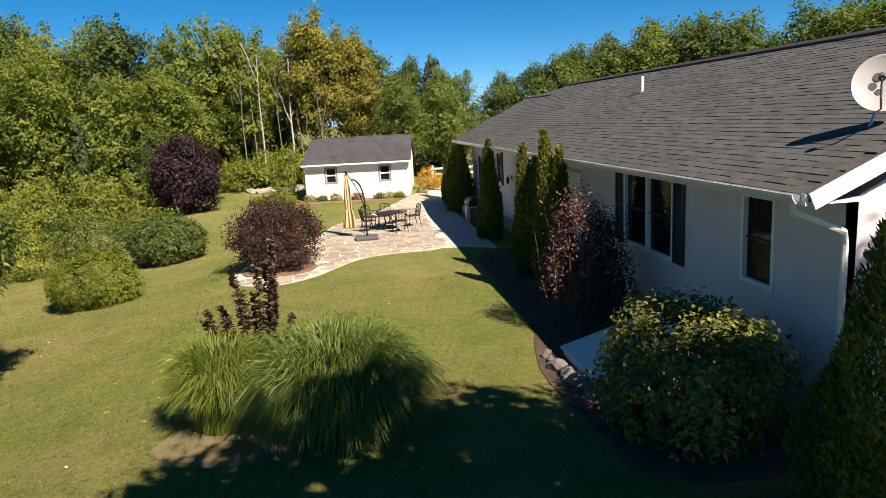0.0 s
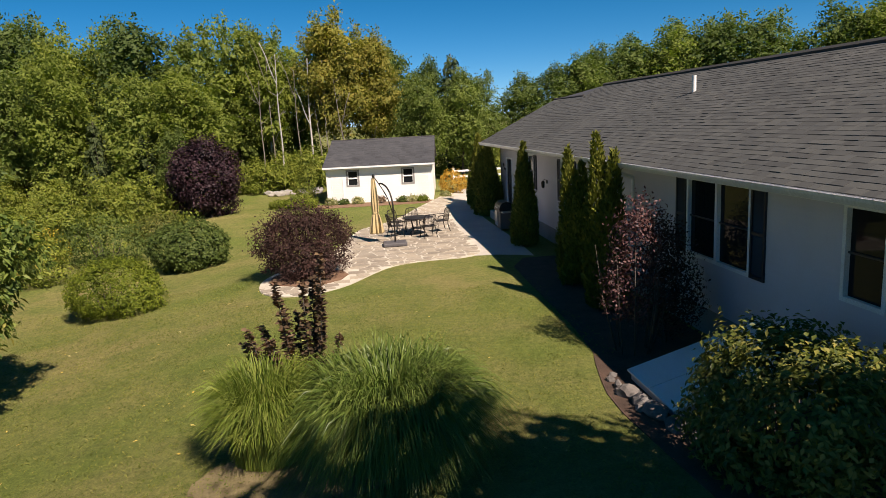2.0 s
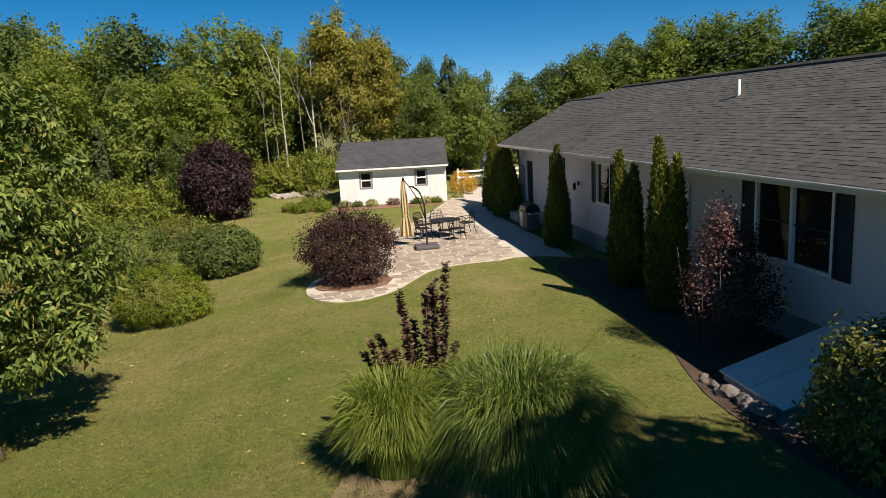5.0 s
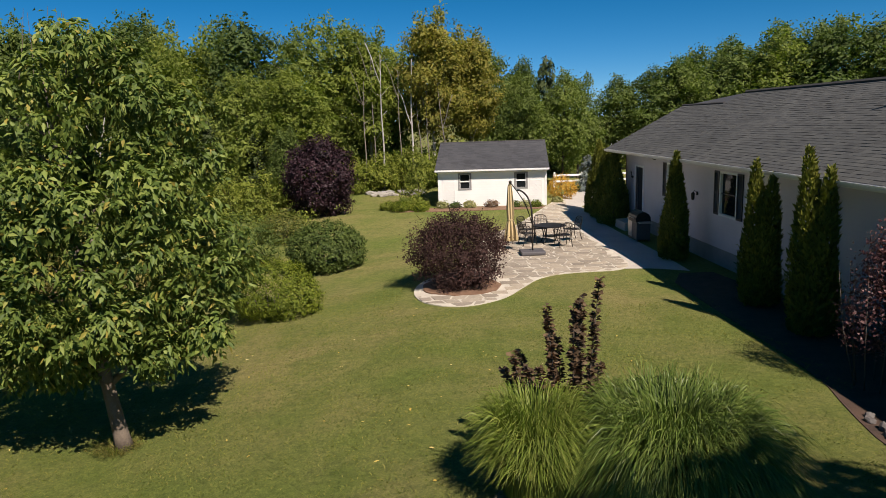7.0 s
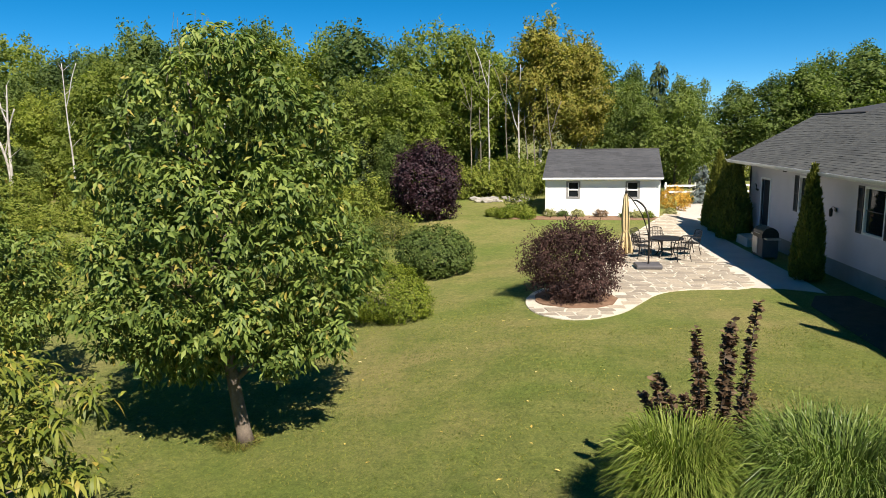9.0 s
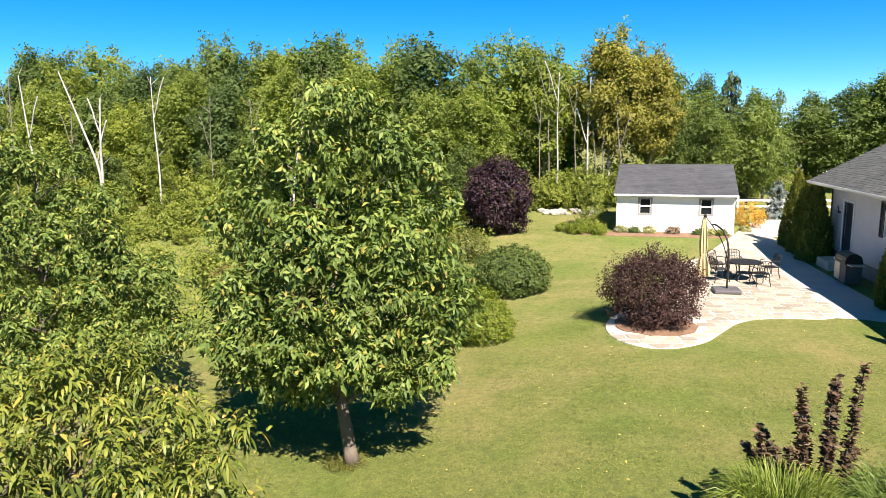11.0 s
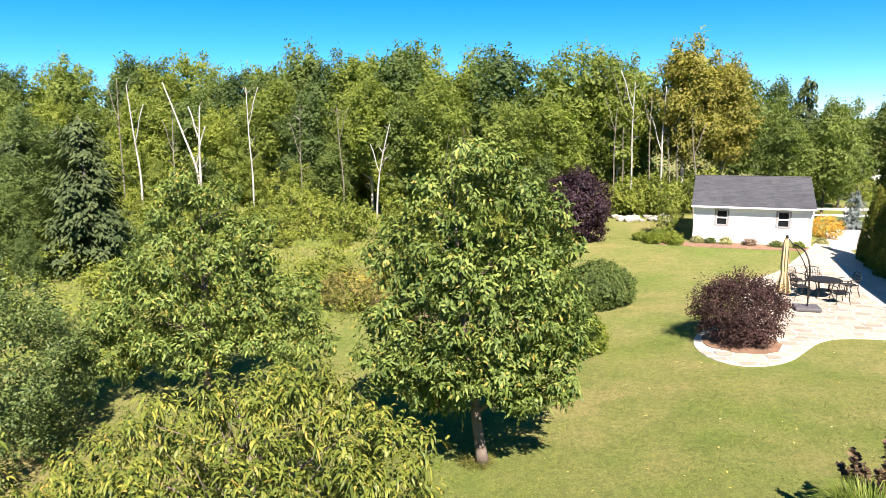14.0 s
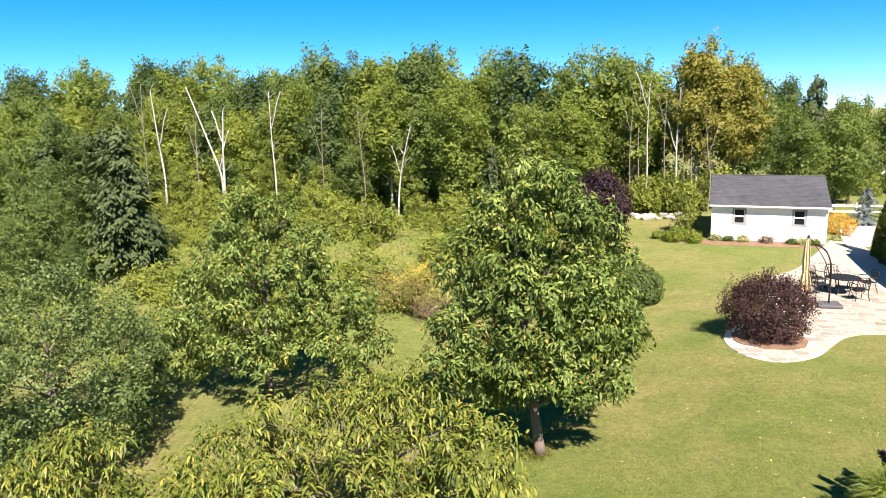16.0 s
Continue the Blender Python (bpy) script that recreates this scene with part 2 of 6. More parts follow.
M = {
    "lawn": lawn_material(),
    # white siding greyed and tinted lavender: the wall's sky-lit shade is in the colour
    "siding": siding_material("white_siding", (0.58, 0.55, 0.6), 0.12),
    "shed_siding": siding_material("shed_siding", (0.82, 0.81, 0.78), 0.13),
    "white": surf("white_paint", (0.8, 0.8, 0.79), (0.72, 0.72, 0.7), 2.0, 60, 0.45, 0.08),
    "gutter": surf("white_gutter", (0.62, 0.63, 0.64), (0.5, 0.51, 0.53), 1.0, 25, 0.35, 0.05),
    "shutter": surf("dark_shutter_paint", (0.016, 0.017, 0.026), (0.022, 0.024, 0.034), 3, 50, 0.5, 0.1),
    "glass": glass_material(),
    "deck": surf("roof_underlay", (0.05, 0.048, 0.046), (0.06, 0.058, 0.055), 2, 40, 0.9),
    "shingle": surf("asphalt_shingle", (0.05, 0.053, 0.052), (0.07, 0.073, 0.071), 0.5, 90, 0.9, 0.5, 0.004, 0, 'object'),
    "shingle_rest": surf("asphalt_shingle_rest", (0.05, 0.053, 0.052), (0.07, 0.073, 0.071), 0.5, 90, 0.9, 0.5, 0.004, 0, 'island'),
    "shed_roof": surf("slate_grey_shingle", (0.045, 0.047, 0.053), (0.06, 0.062, 0.068), 0.6, 60, 0.85, 0.5, 0.004, 0, 'island'),
    "concrete": surf("concrete", (0.5, 0.46, 0.4), (0.4, 0.37, 0.33), 0.7, 35, 0.85, 0.3),
    "foundation": surf("grey_foundation", (0.3, 0.29, 0.28), (0.22, 0.215, 0.21), 1.2, 30, 0.9, 0.4),
    "mortar": surf("pale_mortar", (0.56, 0.51, 0.425), (0.43, 0.39, 0.32), 1.5, 40, 0.95, 0.5),
    "flag": surf("tan_flagstone", (0.36, 0.312, 0.245), (0.25, 0.218, 0.172), 1.2, 22, 0.8, 0.5, 0.006, 0, "object"),
    "mulch": surf("red_brown_mulch", (0.16, 0.085, 0.05), (0.25, 0.15, 0.09), 3.0, 38, 0.95, 1.0, 0.03),
    # mulch colour lowered to paint in the deep shade beside the house
    "shaded_mulch": surf("dark_damp_mulch", (0.045, 0.027, 0.018), (0.095, 0.055, 0.036), 3.0, 38, 0.95, 1.0, 0.03),
    "soil": surf("dry_straw_soil", (0.2, 0.155, 0.075), (0.13, 0.105, 0.045), 2.0, 30, 0.95, 1.0, 0.03),
    "bark": surf("grey_brown_bark", (0.1, 0.076, 0.056), (0.18, 0.142, 0.108), 4.0, 30, 0.9, 1.0, 0.02),
    "dark_bark": surf("dark_bark", (0.05, 0.04, 0.032), (0.09, 0.075, 0.06), 3.0, 25, 0.95, 0.8, 0.02),
    "birch": surf("white_birch_bark", (0.5, 0.47, 0.42), (0.24, 0.22, 0.19), 1.6, 8, 0.8, 0.4),
    "grey_trunk": surf("grey_trunk_bark", (0.24, 0.21, 0.17), (0.12, 0.1, 0.08), 1.6, 8, 0.85, 0.4),
    "black_metal": surf("dark_bronze_metal", (0.03, 0.025, 0.022), (0.045, 0.038, 0.034), 5, 60, 0.42, 0.1, 0.002, 0.6),
    "plastic": surf("dark_grey_plastic", (0.075, 0.07, 0.075), (0.095, 0.09, 0.095), 4, 70, 0.6, 0.1),
    "canvas": surf("sand_canvas", (0.5, 0.385, 0.2), (0.42, 0.32, 0.16), 4, 60, 0.85, 0.3),
    "steel": surf("brushed_steel", (0.55, 0.54, 0.52), (0.45, 0.44, 0.43), 4, 90, 0.35, 0.05, 0.002, 0.7),
    "dish": surf("pale_grey_dish", (0.44, 0.43, 0.42), (0.4, 0.39, 0.38), 4, 60, 0.45, 0.03),
    "stone": surf("field_stone", (0.085, 0.075, 0.07), (0.19, 0.175, 0.165), 3, 25, 0.85, 0.6, 0.01, 0, 'object'),
    "brick": surf("red_brick", (0.32, 0.13, 0.08), (0.25, 0.1, 0.07), 4, 40, 0.9, 0.4),
    "fruit_leaf": leafy("fruit_tree_leaf", (0.05, 0.09, 0.018), (0.1, 0.158, 0.032), (0.175, 0.235, 0.055), 0.55, 0.22, accent=(0.26, 0.22, 0.05)),
    "peach_leaf": leafy("yellowing_leaf", (0.055, 0.088, 0.014), (0.108, 0.145, 0.022), (0.185, 0.21, 0.036), 0.5, 0.22, accent=(0.26, 0.21, 0.045)),
    "apple_leaf": leafy("grey_green_leaf", (0.04, 0.075, 0.022), (0.075, 0.12, 0.03), (0.14, 0.185, 0.06), 0.5, 0.2),
    "arb_leaf": leafy("arborvitae_foliage", (0.07, 0.09, 0.014), (0.115, 0.14, 0.02), (0.16, 0.18, 0.03), 0.65, 0.15),
    "round_leaf": leafy("clipped_shrub_leaf", (0.075, 0.115, 0.012), (0.125, 0.175, 0.017), (0.18, 0.23, 0.028), 0.6, 0.3),
    "lilac_leaf": leafy("dark_green_shrub_leaf", (0.045, 0.08, 0.018), (0.07, 0.112, 0.024), (0.1, 0.145, 0.036), 0.55, 0.25),
    "viburnum_leaf": leafy("viburnum_leaf", (0.05, 0.075, 0.018), (0.11, 0.14, 0.03), (0.22, 0.22, 0.06), 0.45, 0.28),
    "purple_leaf": leafy("purple_leaf", (0.03, 0.019, 0.018), (0.05, 0.03, 0.027), (0.078, 0.046, 0.04), 0.85, 0.15, (1.2, 0.6, 0.5)),
    "ninebark_leaf": leafy("ninebark_leaf", (0.055, 0.04, 0.026), (0.1, 0.072, 0.044), (0.17, 0.125, 0.07), 0.6, 0.2, (1.2, 0.7, 0.5)),
    "plum_leaf": leafy("plum_leaf", (0.032, 0.018, 0.021), (0.072, 0.038, 0.04), (0.155, 0.09, 0.082), 0.45, 0.2, (1.2, 0.6, 0.5)),
    "burgundy_leaf": leafy("burgundy_tree_leaf", (0.014, 0.008, 0.012), (0.025, 0.013, 0.018), (0.042, 0.021, 0.028), 0.55, 0.12, (1.2, 0.6, 0.5)),
    "wood_green": leafy("woodland_leaf", (0.149, 0.186, 0.041), (0.179, 0.222, 0.048), (0.212, 0.251, 0.058), 0.65, 0.45, patch=0.22, trees=True),
    "wood_dark": leafy("dark_woodland_leaf", (0.093, 0.132, 0.037), (0.119, 0.162, 0.044), (0.149, 0.194, 0.054), 0.65, 0.42, patch=0.22, trees=True),
    "wood_yellow": leafy("yellow_green_leaf", (0.151, 0.192, 0.035), (0.186, 0.225, 0.041), (0.221, 0.254, 0.052), 0.65, 0.45, patch=0.22, trees=True),
    "wood_ochre": leafy("ochre_leaf", (0.165, 0.188, 0.038), (0.215, 0.222, 0.044), (0.275, 0.245, 0.055), 0.65, 0.45, patch=0.3),
    "conifer": leafy("conifer_needles", (0.036, 0.06, 0.022), (0.055, 0.084, 0.03), (0.08, 0.112, 0.04), 0.75, 0.2, patch=0.4),
    "blue_spruce": leafy("blue_spruce_needles", (0.06, 0.09, 0.09), (0.11, 0.15, 0.15), (0.17, 0.21, 0.21), 0.6, 0.1),
    "weed": leafy("meadow_growth", (0.105, 0.15, 0.022), (0.155, 0.205, 0.03), (0.215, 0.25, 0.05), 0.6, 0.3, patch=0.3),
    "goldenrod": leafy("goldenrod_flower", (0.3, 0.24, 0.02), (0.42, 0.33, 0.03), (0.5, 0.4, 0.06), 0.7, 0.2),
    "gold_leaf": leafy("orange_yellow_leaf", (0.3, 0.17, 0.02), (0.45, 0.27, 0.03), (0.5, 0.36, 0.08), 0.55, 0.25),
    "grass_dark": leafy("ornamental_grass_blade", (0.055, 0.1, 0.018), (0.092, 0.15, 0.03), (0.155, 0.21, 0.055), 0.4, 0.25, patch=1.2),
    "grass_light": leafy("light_grass_blade", (0.105, 0.165, 0.026), (0.155, 0.225, 0.038), (0.23, 0.275, 0.07), 0.45, 0.35, patch=1.2),
    "tuft": leafy("lawn_blade", (0.085, 0.122, 0.02), (0.145, 0.18, 0.034), (0.23, 0.23, 0.065), 0.6, 0.3),
    "twig": leafy("dry_twig", (0.12, 0.085, 0.06), (0.18, 0.135, 0.09), (0.25, 0.2, 0.13), 0.8, 0.05),
    "bramble": leafy("yellow_brown_bramble_leaf", (0.1, 0.105, 0.03), (0.16, 0.155, 0.042), (0.22, 0.195, 0.06), 0.6, 0.25),
    "rubble": surf("pale_rubble", (0.33, 0.31, 0.28), (0.2, 0.19, 0.17), 3, 25, 0.9, 0.6, 0.01, 0, 'object'),
    "pale_leaf": leafy("pale_variegated_leaf", (0.16, 0.19, 0.06), (0.28, 0.3, 0.12), (0.45, 0.45, 0.24), 0.6, 0.25),
    "fallen": leafy("fallen_leaf", (0.4, 0.3, 0.06), (0.55, 0.45, 0.12), (0.6, 0.55, 0.3), 0.6, 0.1),
}

# ---- mesh helpers ----
class Mesh:
    """Vertices and faces gathered into one mesh."""

    def __init__(self):
        self.v, self.f = [], []

    def add(self, verts, faces):
        o = len(self.v)
        self.v.extend([tuple(p) for p in verts])
        self.f.extend([tuple(i + o for i in q) for q in faces])
        return self

    def box(self, a, b, m=None):
        (x0, y0, z0), (x1, y1, z1) = a, b
        p = [(x0, y0, z0), (x1, y0, z0), (x1, y1, z0), (x0, y1, z0), (x0, y0, z1), (x1, y0, z1), (x1, y1, z1), (x0, y1, z1)]
        if m is not None:
            p = [m @ Vector(q) for q in p]
        return self.add(p, [(3, 2, 1, 0), (4, 5, 6, 7), (0, 1, 5, 4), (1, 2, 6, 5), (2, 3, 7, 6), (3, 0, 4, 7)])

    def tube(self, pts, radii, k=8):
        pts = [Vector(p) for p in pts]
        if isinstance(radii, (int, float)):
            radii = [radii] * len(pts)
        verts, faces, ref = [], [], None
        for i, p in enumerate(pts):
            d = (pts[min(i + 1, len(pts) - 1)] - pts[max(i - 1, 0)]).normalized()
            if ref is None:
                ref = d.orthogonal().normalized()
            ref = (ref - d * ref.dot(d)).normalized()
            side = d.cross(ref)
            for j in range(k):
                a = 2 * math.pi * j / k
                verts.append(p + (ref * math.cos(a) + side * math.sin(a)) * radii[i])
        n = len(pts)
        for i in range(n - 1):
            for j in range(k):
                faces.append((i * k + j, i * k + (j + 1) % k, (i + 1) * k + (j + 1) % k, (i + 1) * k + j))
        faces.append(tuple(range(k - 1, -1, -1)))
        faces.append(tuple((n - 1) * k + j for j in range(k)))
        return self.add(verts, faces)

    def prism(self, outline, z0, z1):
        n = len(outline)
        v = [(x, y, z0) for x, y in outline] + [(x, y, z1) for x, y in outline]
        f = [tuple(range(n - 1, -1, -1)), tuple(range(n, 2 * n))] + [(i, (i + 1) % n, n + (i + 1) % n, n + i) for i in range(n)]
        return self.add(v, f)

    def lathe(self, profile, centre, k=16):
        cx, cy = centre
        v = [(cx + r * math.cos(2 * math.pi * j / k), cy + r * math.sin(2 * math.pi * j / k), z) for r, z in profile for j in range(k)]
        f = [(i * k + j, i * k + (j + 1) % k, (i + 1) * k + (j + 1) % k, (i + 1) * k + j) for i in range(len(profile) - 1) for j in range(k)]
        f += [tuple(range(k - 1, -1, -1)), tuple((len(profile) - 1) * k + j for j in range(k))]
        return self.add(v, f)


def thing(name, loc, label, category, group="", kind=""):
    ob = new(name)
    ob.empty_display_size = 0.2
    ob.location = loc
    return tagged(ob, label, category, group, kind)


def origin_of(ob):
    o = Vector((0, 0, 0))
    while ob:
        o += ob.location
        ob = ob.parent
    return o


def part(name, mesh, material, parent=None, label="", smooth=False, bevel=0.0, kind=""):
    """One mesh object under a thing or a part; the mesh is given in the world's axes."""
    me = bpy.data.meshes.new(name)
    if isinstance(mesh, Mesh):
        me.from_pydata(mesh.v, [], mesh.f)
    else:
        verts, tris = mesh
        me.vertices.add(len(verts))
        me.vertices.foreach_set("co", np.ascontiguousarray(verts, dtype=np.float32).ravel())
        me.loops.add(tris.size)
        me.loops.foreach_set("vertex_index", np.ascontiguousarray(tris, dtype=np.int32).ravel())
        me.polygons.add(len(tris))
        me.polygons.foreach_set("loop_start", np.arange(0, tris.size, tris.shape[1], dtype=np.int32))
    me.update()
    me.validate()
    if bevel:
        bm = bmesh.new()
        bm.from_mesh(me)
        bmesh.ops.bevel(bm, geom=bm.edges[:], offset=bevel, segments=2, affect='EDGES', profile=0.6)
        bm.to_mesh(me)
        bm.free()
    if smooth:
        me.polygons.foreach_set("use_smooth", [True] * len(me.polygons))
    me.materials.append(material)
    ob = new(name, me)
    if parent:
        me.transform(Matrix.Translation(-origin_of(parent)))
        ob.parent = parent
    return tagged(ob, label, "", "", kind)


def solo(name, mesh, material, label, category, group="", kind="", **kw):
    ob = part(name, mesh, material, None, label, **kw)
    return tagged(ob, label, category, group, kind)


def ease(a, b, v):
    t = np.clip((v - a) / (b - a), 0, 1)
    return t * t * (3 - 2 * t)


def ground_z(x, y):
    """Height of the lawn: level by the house, falling to the garden side, rising a little to the shed."""
    side = -0.32 * ease(-2.8, -6.0, x) - 0.45 * ease(-5.5, -9.5, x) - 0.35 * ease(-11, -19, x)
    side = side * (1 - 0.75 * ease(16, 35, y))
    return side + 0.3 * ease(29, 36.5, y) * (1 - 0.75 * ease(4.0, 6.5, x)) + 0.012 * np.sin(x * 0.9 + 1.3) * np.cos(y * 0.7)


# ---- foliage helpers ----
def unit(a):
    return a / np.maximum(np.linalg.norm(a, axis=-1, keepdims=True), 1e-9)


def leaves(P, D, N, L, W, droop=0.15):
    """Folded, pointed leaves as one mesh: base, right, tip, left."""
    S = unit(np.cross(D, N))
    N = unit(np.cross(S, D))
    L, W = L[:, None], W[:, None]
    tip = P + D * L
    tip[:, 2] -= droop * L[:, 0]
    mid = P + D * L * 0.48 + N * W * 0.16
    v = np.stack([P, mid + S * W * 0.5, tip, mid - S * W * 0.5], 1).reshape(-1, 3)
    i = np.arange(len(P))[:, None] * 4
    t = np.concatenate([i + np.array([[0, 1, 2]]), i + np.array([[0, 2, 3]])], 1).reshape(-1, 3)
    return v, t


def blades(P, D, N, L, W, droop=0.15):
    """Leaves of one face each, for trees that stand far off."""
    S = unit(np.cross(D, N))
    tip = P + D * L[:, None]
    tip[:, 2] -= droop * L
    v = np.stack([P - S * W[:, None] * 0.5, P + S * W[:, None] * 0.5 + D * L[:, None] * 0.3, tip], 1).reshape(-1, 3)
    return v, np.arange(len(P) * 3).reshape(-1, 3)


def join(*meshes):
    vs, ts, o = [], [], 0
    for v, t in meshes:
        vs.append(v)
        ts.append(t + o)
        o += len(v)
    return np.concatenate(vs), np.concatenate(ts)


def sprays(lobes, twigs, per, twig, leaf, width, droop=0.3, shell=0.2, seed=0, rise=0.2, spread=0.35, facing=0.38, shape=leaves):
    """Leafy twigs over a crown made of overlapping rounded lobes (centre and radii)."""
    g = np.random.default_rng(seed)
    lobes = np.array(lobes, float)
    C, R = lobes[:, :3], lobes[:, 3:]
    w = (R[:, 0] * R[:, 1] + R[:, 0] * R[:, 2] + R[:, 1] * R[:, 2])
    k = g.choice(len(lobes), size=twigs, p=w / w.sum())
    u = unit(g.normal(size=(twigs, 3)))
    r = 1 - np.abs(g.normal(size=twigs)) * shell
    p = C[k] + u * R[k] * r[:, None]
    n = unit(u / R[k])
    q = (((p[:, None, :] - C[None]) / R[None]) ** 2).sum(-1)
    q[np.arange(twigs), k] = 9
    keep = q.min(1) > 0.55
    p, n = p[keep], n[keep]
    m = len(p)
    t = unit(n + 0.55 * g.normal(size=(m, 3)) + [0, 0, rise])
    s = g.uniform(-0.5, 1.0, size=(m, per))[..., None]
    P = (p[:, None] + t[:, None] * twig * s + g.normal(size=(m, per, 3)) * twig * spread).reshape(-1, 3)
    w = g.normal(size=(m, per, 3))
    w -= 0.75 * n[:, None] * (w * n[:, None]).sum(-1, keepdims=True)
    D = unit((t[:, None] * 0.35 + w * 0.7 + np.array([0, 0, -droop])).reshape(-1, 3))
    N = unit((n[:, None] * 1.0 + g.normal(size=(m, per, 3)) * facing + np.array([0, 0, 0.5])).reshape(-1, 3))
    c = len(P)
    return shape(P, D, N, leaf * g.uniform(0.65, 1.25, c), width * g.uniform(0.7, 1.2, c), droop * 0.5)


def lobed(cx, cy, z0, z1, r, count, seed, squash=1.0):
    """A crown of lobes: one core and rounded masses round it."""
    g = np.random.default_rng(seed)
    h = z1 - z0
    out = [(cx, cy, z0 + h * 0.5, r * 0.72, r * 0.72, h * 0.5)]
    for i in range(count):
        a, f = 2.4 * i + g.uniform(-0.4, 0.4), (i + 0.5) / count
        rad = r * (0.62 * math.sin(math.pi * (0.16 + 0.74 * f))) * g.uniform(0.8, 1.15)
        s = r * g.uniform(0.34, 0.5)
        out.append((cx + rad * math.cos(a), cy + rad * math.sin(a), z0 + h * (0.14 + 0.74 * f), s, s, s * squash))
    return out


def pads(env, count, size, flat, gap, seed, inset=0.1):
    """Small leafy pads spread over a crown's outer surface, kept apart by gap, so that dark hollows stay between them."""
    g = np.random.default_rng(seed)
    env = np.array(env, float)
    C, R = env[:, :3], env[:, 3:]
    w = (R ** 2).sum(1)
    out, tries = [], 0
    while len(out) < count and tries < count * 40:
        tries += 1
        k = g.choice(len(env), p=w / w.sum())
        u = g.normal(size=3)
        u /= np.linalg.norm(u)
        p = C[k] + u * R[k] * (1 - inset - 0.3 * g.random() ** 2)
        q = (((p - C) / R) ** 2).sum(1)
        q[k] = 9
        if q.min() < 0.6:
            continue
        s = size * g.uniform(0.65, 1.3)
        if out and (((np.array(out)[:, :3] - p) * (1, 1, 1.35)) ** 2).sum(1).min() < (gap * g.uniform(0.7, 1.1)) ** 2:
            continue
        out.append((p[0], p[1], p[2], s, s, s * flat))
    return out


def shrunk(env, k):
    return [(x, y, z, a * k, b * k, c * k) for x, y, z, a, b, c in env]


def rosettes(lobes, twigs, per, leaf, width, seed, shell=0.35):
    """Tufts of long narrow leaves that arch out of a shoot's end and hang."""
    g = np.random.default_rng(seed)
    lobes = np.array(lobes, float)
    C, R = lobes[:, :3], lobes[:, 3:]
    k = g.choice(len(lobes), size=twigs, p=(R ** 2).sum(1) / (R ** 2).sum())
    u = unit(g.normal(size=(twigs, 3)) + [0, 0, 0.35])
    p = C[k] + u * R[k] * (1 - np.abs(g.normal(size=(twigs, 1))) * shell)
    t = unit(u + [0, 0, 0.8] + g.normal(size=(twigs, 3)) * 0.35)
    s = g.uniform(-1.0, 1.0, size=(twigs, per, 1))
    P = (p[:, None] + t[:, None] * leaf * 1.1 * s).reshape(-1, 3)
    a = g.normal(size=(twigs, per, 3))
    a -= t[:, None] * (a * t[:, None]).sum(-1, keepdims=True)
    D = unit((unit(a) + t[:, None] * (0.25 + 0.5 * s) + np.array([0, 0, 0.1])).reshape(-1, 3))
    N = unit(np.array([0, 0, 1.0]) + g.normal(size=D.shape) * 0.3)
    n = len(P)
    L, W = leaf * g.uniform(0.7, 1.3, n), width * g.uniform(0.75, 1.2, n)
    S = unit(np.cross(D, N))
    rows = []
    for f, wf in ((0.0, 0.25), (0.35, 1.0), (0.7, 0.8)):
        q = P + D * (L * f * (1 - 0.25 * f))[:, None]
        q[:, 2] -= L * 0.5 * f * f
        rows += [q + S * (W * wf * 0.5)[:, None], q - S * (W * wf * 0.5)[:, None]]
    q = P + D * (L * 0.8)[:, None]
    q[:, 2] -= L * 0.62
    v = np.stack(rows + [q], 1).reshape(-1, 3)
    i = np.arange(n)[:, None] * 7
    tri = np.concatenate([i + np.array([[*f]]) for f in ((0, 1, 3), (0, 3, 2), (2, 3, 5), (2, 5, 4), (4, 5, 6))], 1).reshape(-1, 3)
    return v, tri


def limbs(base, top, r0, count, reach, seed, lean=(0, 0), fork=0.35):
    """Trunk with tapering limbs."""
    g = np.random.default_rng(seed)
    m = Mesh()
    b, h = Vector(base), top - base[2]
    pts = [b + Vector((lean[0] * f + 0.05 * math.sin(5 * f + seed), lean[1] * f + 0.05 * math.cos(4 * f + seed), h * f)) for f in (0, 0.04, 0.14, 0.3, 0.5, 0.72, 1)]
    m.tube(pts, [r0 * 1.35, r0 * 1.05, r0 * 0.9, r0 * 0.72, r0 * 0.5, r0 * 0.3, r0 * 0.06], 9)
    for i in range(count):
        f = fork + (0.85 - fork) * i / max(count - 1, 1)
        k = min(5, int(f * 6))
        s = pts[0].lerp(pts[-1], f)
        a = 2.4 * i + g.uniform(-0.4, 0.4)
        ln = reach * (1.1 - 0.6 * f) * g.uniform(0.75, 1.1)
        d = Vector((math.cos(a), math.sin(a), 0))
        q = [s, s + d * ln * 0.35 + Vector((0, 0, ln * 0.28)), s + d * ln * 0.72 + Vector((0, 0, ln * 0.5)), s + d * ln + Vector((0, 0, ln * 0.6))]
        rr = r0 * (0.62 - 0.42 * f)
        m.tube(q, [rr, rr * 0.7, rr * 0.42, rr * 0.12], 6)
        e = q[2] + Vector((g.uniform(-0.5, 0.5), g.uniform(-0.5, 0.5), 0.45)) * ln * 0.4
        m.tube([q[1], (q[1] + e) / 2 + Vector((0, 0, 0.04)), e], [rr * 0.45, rr * 0.3, rr * 0.08], 5)
    return m


